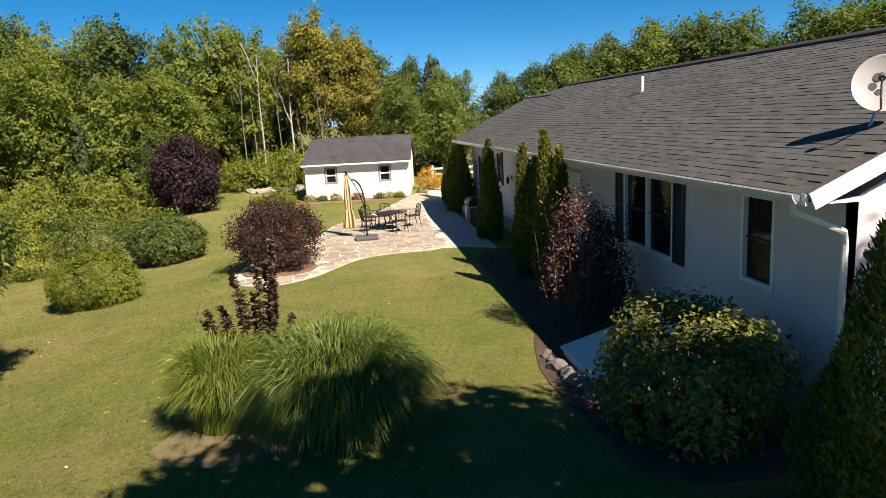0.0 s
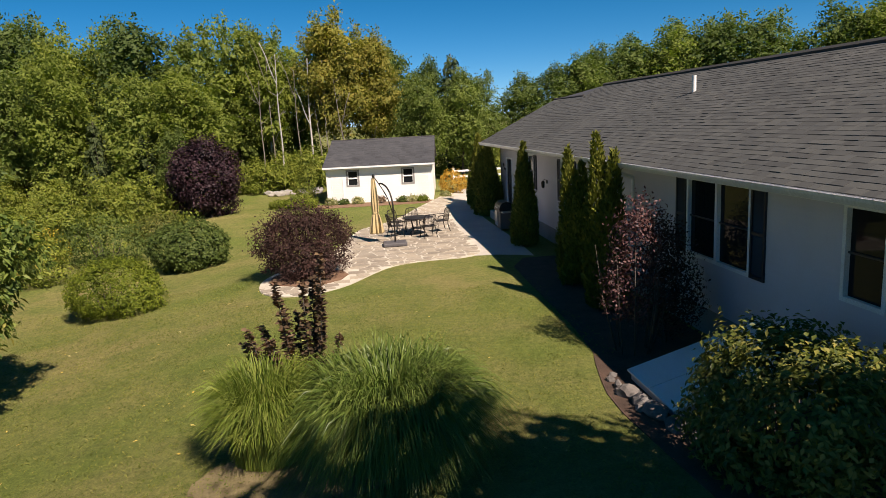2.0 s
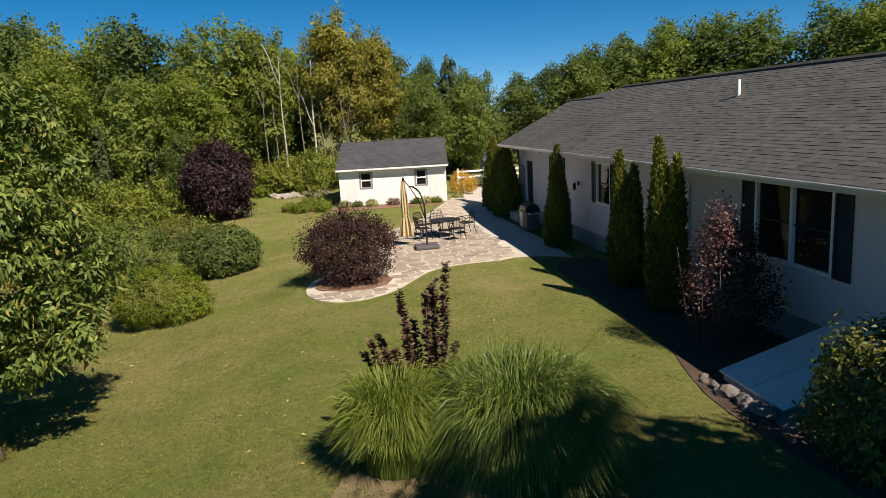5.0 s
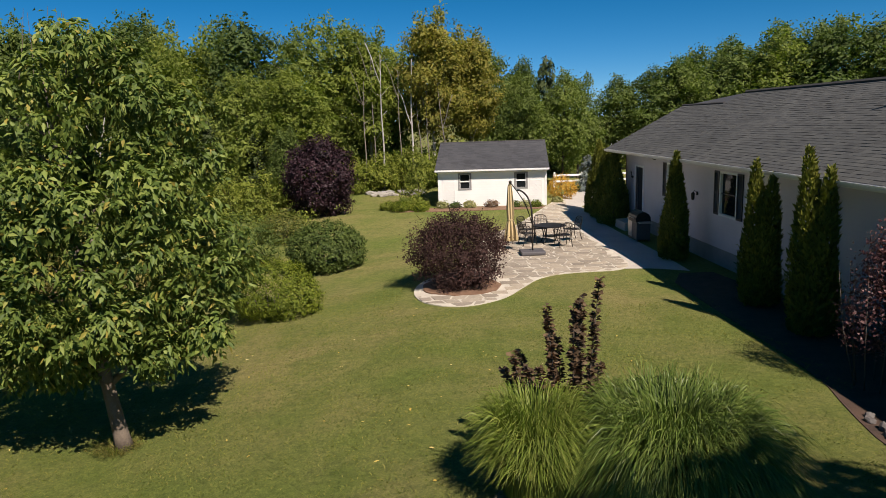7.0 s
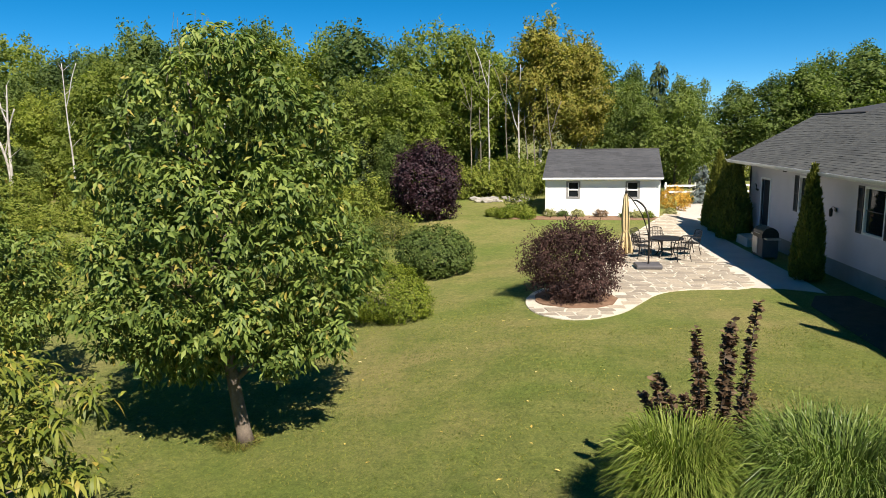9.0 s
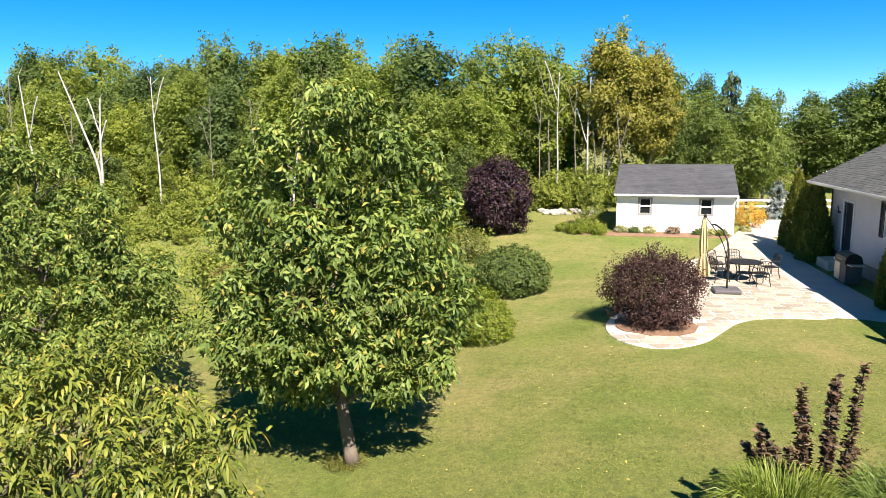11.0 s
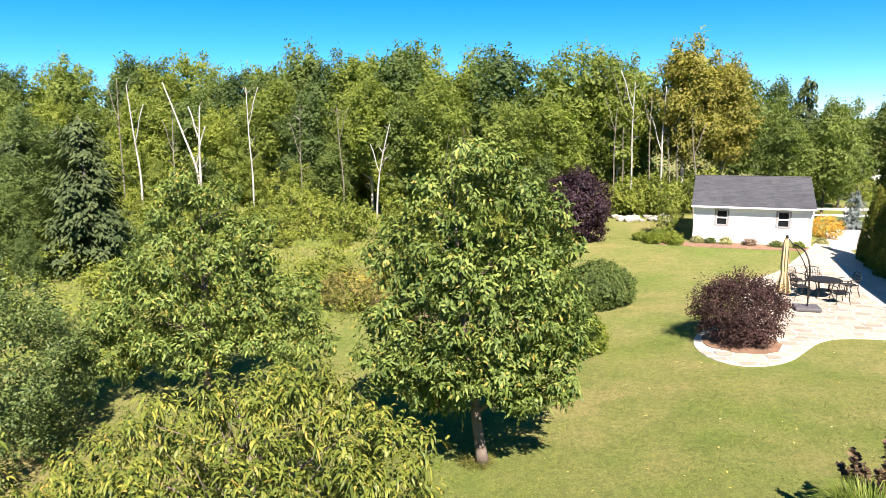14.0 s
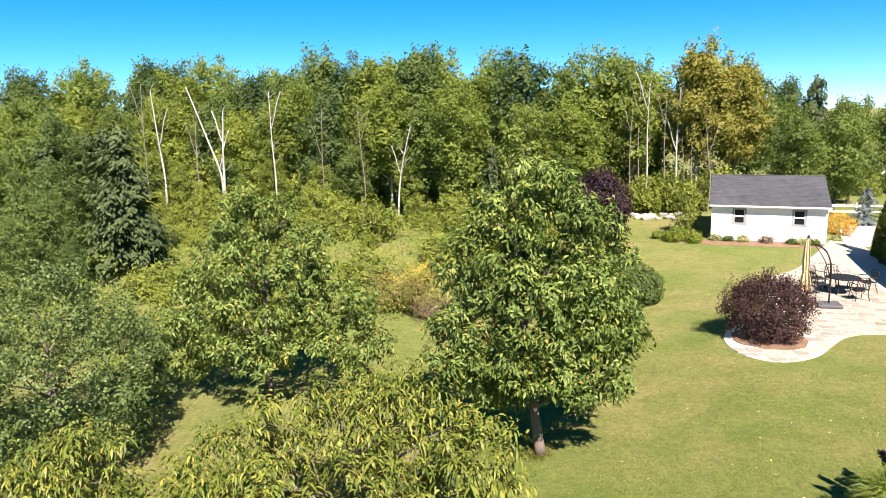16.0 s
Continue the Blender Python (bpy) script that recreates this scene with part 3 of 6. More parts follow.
def tree(name, base, top, label, trunk_mat, leaf_mat, lobes, trunk_r, spray, category="tree", group="", limb_n=7, reach=1.6, seed=1, lean=(0, 0), fork=0.3, trunk_top=None, crown=None):
    ob = thing(name, base, label, category, group)
    part("trunk", limbs(base, trunk_top or top - 0.5, trunk_r, limb_n, reach, seed, lean, fork), trunk_mat, ob, smooth=True)
    part("crown", crown if crown is not None else sprays(lobes, seed=seed, **spray), leaf_mat, ob)
    return ob


def shrub(name, base, label, leaf_mat, lobes, spray, stems=7, stem_r=0.02, height=1.0, group="", category="shrub", seed=3, stem_mat=None, splay=1.0):
    ob = thing(name, base, label, category, group)
    g = np.random.default_rng(seed)
    m = Mesh()
    for i in range(stems):
        a, r = g.uniform(0, 6.28), splay * height * g.uniform(0.12, 0.42)
        b = Vector(base) + Vector((math.cos(a), math.sin(a), 0)) * 0.12 * height + Vector((0, 0, -0.05))
        e = b + Vector((math.cos(a) * r, math.sin(a) * r, height * g.uniform(0.6, 0.92)))
        m.tube([b, (b + e) / 2 + Vector((math.cos(a) * r * 0.15, math.sin(a) * r * 0.15, 0)), e], [stem_r, stem_r * 0.7, stem_r * 0.25], 5)
    part("stem", m, stem_mat or M["dark_bark"], ob, smooth=True)
    part("foliage", sprays(lobes, seed=seed, **spray), leaf_mat, ob)
    return ob

# ---- ground ----
def spaced(lo, hi, step, far, grow=1.35):
    a = list(np.arange(lo, hi + 1e-6, step))
    s, p = step, hi
    while p < far:
        s *= grow
        p += s
        a.append(p)
    s, p = step, lo
    while p > -far:
        s *= grow
        p -= s
        a.insert(0, p)
    return np.array(a)


def build_ground():
    xs, ys = spaced(-26, 14, 0.5, 900), spaced(-6, 48, 0.5, 900)
    X, Y = np.meshgrid(xs, ys)
    Z = ground_z(X, Y)
    v = np.stack([X, Y, Z], -1).reshape(-1, 3)
    w, h = len(xs), len(ys)
    i = (np.arange(h - 1)[:, None] * w + np.arange(w - 1)[None]).reshape(-1, 1)
    solo("ground", (v, i + np.array([[0, 1, w + 1, w]])), M["lawn"], "mown summer lawn with dry olive patches", "lawn", kind="structure", smooth=True)


build_ground()


def inside(p, poly):
    x, y = p
    c = False
    for i in range(len(poly)):
        (x0, y0), (x1, y1) = poly[i - 1], poly[i]
        if (y0 > y) != (y1 > y) and x < (x1 - x0) * (y - y0) / (y1 - y0) + x0:
            c = not c
    return c


def rounded(poly, n=2):
    for _ in range(n):
        q = []
        for i in range(len(poly)):
            a, b = poly[i], poly[(i + 1) % len(poly)]
            q += [(a[0] * 0.75 + b[0] * 0.25, a[1] * 0.75 + b[1] * 0.25), (a[0] * 0.25 + b[0] * 0.75, a[1] * 0.25 + b[1] * 0.75)]
        poly = q
    return poly


def draped(outline, lift, thick):
    """A slab that follows the lawn, cut into a fan of short strips."""
    n = len(outline)
    top = [(x, y, float(ground_z(x, y)) + lift) for x, y in outline]
    bm = bmesh.new()
    vs = [bm.verts.new(p) for p in top]
    f = bm.faces.new(vs)
    bmesh.ops.triangulate(bm, faces=[f])
    bmesh.ops.subdivide_edges(bm, edges=bm.edges[:], cuts=3, use_grid_fill=True)
    for v in bm.verts:
        v.co.z = float(ground_z(v.co.x, v.co.y)) + lift
    r = bmesh.ops.extrude_face_region(bm, geom=bm.faces[:])
    for v in [e for e in r["geom"] if isinstance(e, bmesh.types.BMVert)]:
        v.co.z -= thick
    bmesh.ops.recalc_face_normals(bm, faces=bm.faces[:])
    m = Mesh()
    bm.verts.index_update()
    m.add([v.co[:] for v in bm.verts], [[v.index for v in q.verts] for q in bm.faces])
    bm.free()
    return m


PATIO = rounded([(-3.65, 19.4), (-3.3, 18.0), (-2.3, 17.45), (-1.1, 18.1), (-0.4, 19.3), (0.3, 20.5), (1.3, 21.05), (3.55, 21.0), (3.6, 24.0), (3.6, 30.0), (4.3, 35.0), (5.2, 38.6), (4.5, 38.6), (3.9, 36.6),
                 (2.4, 33.4), (0.9, 30.4), (0.0, 29.5), (-0.7, 28.4), (-1.1, 26.0), (-1.6, 23.6), (-2.5, 21.6), (-3.4, 20.6)], 2)
patio = tagged(part("patio", draped(PATIO, 0.025, 0.14), M["mortar"]), "tan flagstone patio with pale mortar joints", "patio", kind="structure")
CONCRETE = [(3.2, 21.25), (4.0, 21.15), (4.55, 20.9), (5.05, 20.6), (5.15, 24.0), (5.1, 30.0), (5.4, 36.0), (6.6, 39.0), (11.0, 40.5), (12.0, 45.0), (7.5, 44.6), (5.6, 41.5), (4.9, 38.4), (3.95, 35.0), (3.2, 30.0), (3.2, 24.0)]
solo("concrete_path", draped(CONCRETE, 0.014, 0.14), M["concrete"], "pale concrete path along the house to the drive", "path", kind="structure")


def disc(cx, cy, rx, ry, n=28, wob=0.06, seed=0):
    g = np.random.default_rng(seed)
    return [(cx + rx * math.cos(a) * (1 + g.uniform(-wob, wob)), cy + ry * math.sin(a) * (1 + g.uniform(-wob, wob))) for a in np.linspace(0, 2 * math.pi, n, endpoint=False)]


solo("mulch_bed", draped(disc(-2.15, 19.75, 1.18, 1.08, 28, 0.06, 1), 0.05, 0.16), M["mulch"], "round bed of brown bark mulch in the patio", "mulch bed", kind="structure")
solo("mulch_bed", draped(rounded([(-4.6, 36.6), (-4.7, 35.7), (-3.0, 35.2), (-1.5, 35.0), (1.2, 34.8), (3.4, 34.9), (3.6, 35.9)], 1), 0.02, 0.1), M["mulch"], "strip of reddish mulch before the shed", "mulch bed", kind="structure")
# outline reaches the eave's shadow edge, so the dark colour stands for shade
solo("mulch_bed", draped(rounded([(3.5, 5.0), (3.35, 7.3), (3.25, 9.0), (3.5, 10.3), (3.85, 11.6), (3.95, 16.0), (4.1, 20.3), (6.15, 20.3), (6.15, 5.0)], 1), 0.015, 0.1), M["shaded_mulch"], "mulch bed along the house wall, darkened and widened for shade", "mulch bed", kind="structure")
solo("soil_bed", draped(disc(-1.5, 7.75, 1.3, 0.85, 70, 0.13, 5), 0.012, 0.1), M["soil"], "dry straw-coloured soil under the ornamental grasses", "planting bed", kind="structure")

# ---- house ----
WX, Y0, Y1, EAVE = 6.25, 5.45, 31.1, 3.3
house = thing("house", (WX, 6.4, 0), "long white single-storey house with grey shingle roof", "house")


def pierced(u0, u1, z0, z1, d0, d1, holes, place):
    """A wall from u0 to u1 and z0 to z1, between depths d0 and d1, with openings (u0, u1, z0, z1) through it, as one closed mesh."""
    us = sorted({u0, u1, *[h[0] for h in holes], *[h[1] for h in holes]})
    zs = sorted({z0, z1, *[h[2] for h in holes], *[h[3] for h in holes]})
    full = lambda i, j: 0 <= i < len(us) - 1 and 0 <= j < len(zs) - 1 and not any(h[0] <= us[i] and us[i + 1] <= h[1] and h[2] <= zs[j] and zs[j + 1] <= h[3] for h in holes)
    n, m = len(zs), Mesh()
    m.v = [place(u, d, z) for d in (d0, d1) for u in us for z in zs]
    k = len(us) * n
    for i in range(len(us) - 1):
        for j in range(n - 1):
            if not full(i, j):
                continue
            a, b, c, d = i * n + j, (i + 1) * n + j, (i + 1) * n + j + 1, i * n + j + 1
            m.f += [(a, b, c, d), (k + d, k + c, k + b, k + a)]
            for (e, f), (di, dj) in (((a, b), (0, -1)), ((b, c), (1, 0)), ((c, d), (0, 1)), ((d, a), (-1, 0))):
                if not full(i + di, j + dj):
                    m.f.append((f, e, k + e, k + f))
    return m


def wall_x(x0, x1, y0, y1, z0, z1, holes):
    return pierced(y0, y1, z0, z1, x0, x1, holes, lambda u, d, z: (d, u, z))


HOLES = [(7.08, 7.84, 1.75, 3.06), (10.22, 12.46, 1.56, 3.1), (20.2, 21.3, 1.66, 2.98), (24.9, 25.9, 1.76, 2.98), (28.7, 29.6, 0.6, 2.65)]
part("wall", wall_x(WX, WX + 0.25, Y0, Y1, 0.55, EAVE, HOLES), M["siding"], house, "white lap siding, its shade toned into the colour")
part("foundation", Mesh().box((WX + 0.02, Y0 + 0.02, -0.3), (14.2, Y1 - 0.02, 0.55)), M["foundation"], house, "grey foundation")


def gable(y0, y1):
    m = Mesh()
    p = [(WX, 0.55), (14.3, 0.55), (14.3, 3.3), (10.3, 5.3), (WX, 3.3)]
    v = [(x, y, z) for y in (y0, y1) for x, z in p]
    m.add(v, [(0, 1, 2, 3, 4), (9, 8, 7, 6, 5)] + [(i, 5 + i, 5 + (i + 1) % 5, (i + 1) % 5) for i in range(5)])
    return m


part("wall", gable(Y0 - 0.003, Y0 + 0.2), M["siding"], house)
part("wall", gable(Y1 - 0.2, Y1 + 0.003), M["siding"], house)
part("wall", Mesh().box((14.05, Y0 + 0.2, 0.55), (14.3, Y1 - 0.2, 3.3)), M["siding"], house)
part("floor", Mesh().box((WX + 0.25, Y0 + 0.2, 0.5), (14.05, Y1 - 0.2, 0.6)), M["foundation"], house)
part("ceiling", Mesh().box((WX + 0.25, Y0 + 0.2, 3.26), (14.05, Y1 - 0.2, 3.33)), M["white"], house)

SLOPE = 0.45
EX, RX, LOWX, STEP = 5.4, 10.3, 9.4, 28.2
ROOF_Z = lambda x: 3.4 + SLOPE * (x - EX)


def sheet(pts, thick, m=None):
    """A plate of the given thickness under a flat polygon."""
    m = m or Mesh()
    n = len(pts)
    a, b, c = (Vector(pts[i]) for i in (0, 1, 2))
    nrm = (b - a).cross(c - a).normalized()
    if nrm.z < 0:
        nrm = -nrm
    v = list(pts) + [Vector(p) - nrm * thick for p in pts]
    return m.add(v, [tuple(range(n)), tuple(range(2 * n - 1, n - 1, -1))] + [(i, n + i, n + (i + 1) % n, (i + 1) % n) for i in range(n)])


RY0, RY1, RYT = 5.2, 31.3, 32.6
roof = part("roof", sheet([(EX, RY0, ROOF_Z(EX)), (RX, RY0, ROOF_Z(RX)), (RX, STEP, ROOF_Z(RX)), (LOWX, STEP, ROOF_Z(LOWX)), (LOWX, RYT, ROOF_Z(LOWX)), (EX, RY1, ROOF_Z(EX))], 0.12), M["deck"], house, "weathered grey asphalt shingle roof")
part("roof", sheet([(RX + 0.004, RY0, ROOF_Z(RX)), (15.2, RY0, ROOF_Z(EX)), (15.2, RY1, ROOF_Z(EX)), (LOWX + 0.004, RYT, ROOF_Z(LOWX) - 0.002), (LOWX + 0.004, STEP + 0.004, ROOF_Z(LOWX) - 0.002), (RX + 0.004, STEP, ROOF_Z(RX))], 0.12), M["shed_roof"], house)
part("ridge_cap", Mesh().tube([(RX, RY0, ROOF_Z(RX) + 0.01), (RX, STEP, ROOF_Z(RX) + 0.01)], 0.09, 6), M["deck"], house, "dark ridge vent")
part("ridge_cap", Mesh().tube([(LOWX, STEP, ROOF_Z(LOWX) + 0.01), (LOWX, RYT, ROOF_Z(LOWX) + 0.01)], 0.06, 6), M["deck"], house)
part("soffit", Mesh().box((EX + 0.04, Y0 - 0.25, 3.26), (WX - 0.002, Y1 + 0.1, 3.29)), M["white"], house)
part("fascia", Mesh().box((EX - 0.02, RY0 + 0.02, 3.25), (EX + 0.02, RY1, 3.39)), M["white"], house)


def gutter():
    m = Mesh()
    prof = [(0.0, 0.0), (0.0, -0.1), (-0.06, -0.11), (-0.1, -0.05), (-0.115, 0.0), (-0.1, 0.0), (-0.085, -0.045), (-0.055, -0.095), (-0.012, -0.088), (-0.012, 0.0)]
    n = len(prof)
    v = [(EX - 0.024 + x, y, 3.38 + z) for y in (RY0 + 0.1, RY1) for x, z in prof]
    m.add(v, [tuple(range(n)), tuple(range(2 * n - 1, n - 1, -1))] + [(i, (i + 1) % n, n + (i + 1) % n, n + i) for i in range(n)])
    return m


part("gutter", gutter(), M["gutter"], house, "white aluminium gutter")
part("downspout", Mesh().tube([(EX - 0.05, 5.4, 3.28), (EX - 0.02, 5.42, 3.16), (WX - 0.1, 5.54, 2.84), (WX - 0.06, 5.56, 2.68), (WX - 0.06, 5.56, 0.2)], 0.045, 8), M["white"], house)
part("downspout", Mesh().tube([(EX - 0.05, 15.2, 3.28), (EX, 15.2, 3.18), (WX - 0.07, 15.2, 2.9), (WX - 0.06, 15.2, 2.78), (WX - 0.06, 15.2, 0.2)], 0.045, 8), M["white"], house)
part("rake_board", sheet([(EX, RY0 - 0.03, ROOF_Z(EX) - 0.01), (RX, RY0 - 0.03, ROOF_Z(RX) - 0.01), (RX, RY0, ROOF_Z(RX) - 0.01), (EX, RY0, ROOF_Z(EX) - 0.01)], 0.2), M["white"], house)
part("vent_pipe", Mesh().tube([(8.7, 17.1, 4.75), (8.7, 17.1, 5.34)], 0.055, 12), M["white"], house, "white plastic vent pipe")
part("flashing", sheet([(8.6, 17.0, ROOF_Z(8.6) + 0.03), (8.82, 17.0, ROOF_Z(8.82) + 0.03), (8.82, 17.2, ROOF_Z(8.82) + 0.03), (8.6, 17.2, ROOF_Z(8.6) + 0.03)], 0.02), M["deck"], house)


def window_x(y0, y1, z0, z1, sashes, parent, x=WX, white=True):
    """Window in a wall that faces -x: frame, sill, and one sash with its pane for each bay."""
    w = thing("window", (x, y0, z0), "", "")
    w.parent = parent
    w.location = Vector((x, y0, z0)) - origin_of(parent)
    for k in list(w.keys()):
        del w[k]
    f = Mesh()
    t = 0.05
    f.box((x - 0.025, y0 - t, z0 - t), (x + 0.08, y0 + 0.02, z1 + t)).box((x - 0.025, y1 - 0.02, z0 - t), (x + 0.08, y1 + t, z1 + t))
    f.box((x - 0.025, y0 + 0.02, z1 - 0.02), (x + 0.08, y1 - 0.02, z1 + t)).box((x - 0.025, y0 + 0.02, z0 - t), (x + 0.08, y1 - 0.02, z0 + 0.02))
    step = (y1 - y0) / sashes
    for i in range(1, sashes):
        f.box((x - 0.02, y0 + step * i - 0.045, z0 + 0.02), (x + 0.08, y0 + step * i + 0.045, z1 - 0.02))
    part("window_frame", f, M["white"], w)
    for i in range(sashes):
        a, b = y0 + step * i + (0.045 if i else 0.02), y0 + step * (i + 1) - (0.045 if i < sashes - 1 else 0.02)
        zc = (z0 + z1) / 2
        part("sash_rail", Mesh().box((x + 0.02, a, zc - 0.015), (x + 0.05, b, zc + 0.015)), M["shutter"], w)
        part("pane", Mesh().box((x + 0.055, a, z0 + 0.02), (x + 0.062, b, z1 - 0.02)), M["glass"], w)
    return w


for i, (a, b, c, d) in enumerate(HOLES[:4]):
    window_x(a, b, c, d, 2 if i == 1 else 1, house)


def shutter(y0, y1, z0, z1):
    m = Mesh()
    x = WX
    m.box((x - 0.04, y0, z0), (x - 0.004, y0 + 0.05, z1)).box((x - 0.04, y1 - 0.05, z0), (x - 0.004, y1, z1))
    for z in (z0, (z0 + z1) / 2 - 0.03, z1 - 0.06):
        m.box((x - 0.038, y0 + 0.05, z), (x - 0.004, y1 - 0.05, z + 0.06))
    n = int((z1 - z0) / 0.05)
    for k in range(n):
        z = z0 + 0.03 + k * (z1 - z0 - 0.06) / n
        m.add([(x - 0.03, y0 + 0.05, z), (x - 0.03, y1 - 0.05, z), (x - 0.008, y1 - 0.05, z + 0.045), (x - 0.008, y0 + 0.05, z + 0.045)], [(0, 1, 2, 3)])
    m.box((x - 0.008, y0 + 0.05, z0), (x - 0.004, y1 - 0.05, z1))
    part("shutter", m, M["shutter"], house, "dark navy louvred shutter")


for a, b, c, d in [(9.72, 10.15, 1.52, 3.12), (12.53, 12.96, 1.52, 3.12), (19.77, 20.13, 1.62, 3.02), (21.37, 21.71, 1.62, 3.02), (24.47, 24.83, 1.72, 3.01), (25.97, 26.31, 1.72, 3.01)]:
    shutter(a, b, c, d)
door = part("door", Mesh().box((WX + 0.06, 28.74, 0.6), (WX + 0.11, 29.56, 2.61)), M["shutter"], house, "dark panelled entrance door", bevel=0.004)
part("door_frame", Mesh().box((WX - 0.03, 28.6, 0.6), (WX + 0.06, 28.7, 2.72)).box((WX - 0.03, 29.6, 0.6), (WX + 0.06, 29.7, 2.72)).box((WX - 0.03, 28.7, 2.65), (WX + 0.06, 29.6, 2.72)), M["white"], house)
part("door_step", Mesh().box((5.4, 28.45, 0.0), (WX - 0.005, 29.85, 0.36)), M["concrete"], house, bevel=0.02)

# shingles on the garden slope
def wedge(m, w, mm=None, long=0.17, high=0.0125):
    """A shingle tab: thick at its lower edge, thin where the next course covers it."""
    p = [(0.003, -0.02, 0.0), (w - 0.003, -0.02, 0.0), (w - 0.003, long, 0.0), (0.003, long, 0.0), (0.003, -0.02, high), (w - 0.003, -0.02, high), (w - 0.003, long, 0.006), (0.003, long, 0.006)]
    if mm is not None:
        p = [mm @ Vector(q) for q in p]
    m.add(p, [(3, 2, 1, 0), (4, 5, 6, 7), (0, 1, 5, 4), (1, 2, 6, 5), (2, 3, 7, 6), (3, 0, 4, 7)])


def shingle_tab(width, high):
    me = bpy.data.meshes.new("shingle")
    m = Mesh()
    wedge(m, width, None, 0.17, high)
    me.from_pydata(m.v, [], m.f)
    me.materials.append(M["shingle"])
    return me


def build_shingles():
    g = np.random.default_rng(12)
    ang = math.atan(SLOPE)
    up = Vector((math.cos(ang), 0, math.sin(ang)))
    nrm = Vector((-math.sin(ang), 0, math.cos(ang)))
    tilt = Matrix(((0, up.x, nrm.x), (-1, up.y, nrm.y), (0, up.z, nrm.z)))
    kinds = [(w, h, shingle_tab(w, h)) for w, h in ((0.16, 0.016), (0.22, 0.011), (0.28, 0.017), (0.36, 0.012))]
    rest, made, n = Mesh(), 0, int((RX - EX) / math.cos(ang) / 0.145)
    base = origin_of(roof)
    for r in range(n):
        s = -0.03 + r * 0.145
        x = EX + s * up.x
        end = STEP if x > LOWX - 0.1 else RY1 + max(0, (x - EX) / (LOWX - EX)) * (RYT - RY1)
        y = RY0 + g.uniform(0, 0.3)
        while y < end - 0.1:
            w, high, me = kinds[g.integers(4)]
            w2 = min(w, end - y)
            p = Vector((x, y + w2, ROOF_Z(EX) + s * up.z)) + nrm * g.uniform(0.002, 0.007)
            if made < 300 and y < 12.4 and r < 16 and w2 == w:
                ob = new("shingle", me)
                ob.parent = roof
                ob.matrix_basis = Matrix.Translation(p - base) @ tilt.to_4x4()
                made += 1
            else:
                mm = Matrix.Translation(p) @ tilt.to_4x4()
                wedge(rest, w2, mm, 0.17, high)
            y += w
    part("shingles", rest, M["shingle_rest"], roof, kind="stuff")


# ---- shed ----
SX0, SX1, SY0, SY1, SB, SE, SR = -2.18, 3.56, 36.73, 43.8, 0.28, 2.3, 3.6
SHED_TURN = -7.5
shed = thing("shed", (SX0, SY0, SB), "white garden shed with dark grey gable roof", "shed")
SH_HOLES = [(-1.06, -0.46, 1.26, 2.04), (1.93, 2.53, 1.26, 2.04)]


def wall_y(y0, y1, x0, x1, z0, z1, holes):
    return pierced(x0, x1, z0, z1, y0, y1, holes, lambda u, d, z: (u, d, z))


part("wall", wall_y(SY0, SY0 + 0.14, SX0, SX1, SB - 0.3, SE, SH_HOLES), M["shed_siding"], shed)
part("wall", Mesh().box((SX0, SY1 - 0.14, SB - 0.3), (SX1, SY1, SE)), M["shed_siding"], shed)
SM = (SY0 + SY1) / 2
for xa in (SX0 - 0.002, SX1 - 0.138):
    p = [(SY0 + 0.14, SB - 0.3), (SY1 - 0.14, SB - 0.3), (SY1 - 0.14, SE), (SM, SR - 0.12), (SY0 + 0.14, SE)]
    v = [(x, y, z) for x in (xa, xa + 0.14) for y, z in p]
    part("wall", Mesh().add(v, [(4, 3, 2, 1, 0), (5, 6, 7, 8, 9)] + [(i, (i + 1) % 5, 5 + (i + 1) % 5, 5 + i) for i in range(5)]), M["shed_siding"], shed)
part("corner_board", Mesh().box((SX0 - 0.02, SY0 - 0.02, SB - 0.2), (SX0 + 0.08, SY0 - 0.002, SE)), M["white"], shed)
part("corner_board", Mesh().box((SX1 - 0.08, SY0 - 0.02, SB - 0.2), (SX1 + 0.02, SY0 - 0.002, SE)), M["white"], shed)
sl = (SR - SE) / (SM - SY0 + 0.3)
for sgn in (1, -1):
    ye = SM - sgn * (SM - SY0 + 0.3)
    rf = part("roof", sheet([(SX0 - 0.15, ye, SE), (SX1 + 0.15, ye, SE), (SX1 + 0.15, SM - 0.002 * sgn, SR), (SX0 - 0.15, SM - 0.002 * sgn, SR)], 0.09), M["deck"], shed, "dark grey shingle roof")
    if sgn == 1:
        shed_roof_front = rf
part("fascia", Mesh().box((SX0 - 0.15, SY0 - 0.33, SE - 0.09), (SX1 + 0.15, SY0 - 0.3, SE + 0.0)), M["white"], shed)
part("soffit", Mesh().box((SX0 - 0.1, SY0 - 0.3, SE - 0.12), (SX1 + 0.1, SY0 - 0.022, SE - 0.1)), M["white"], shed)


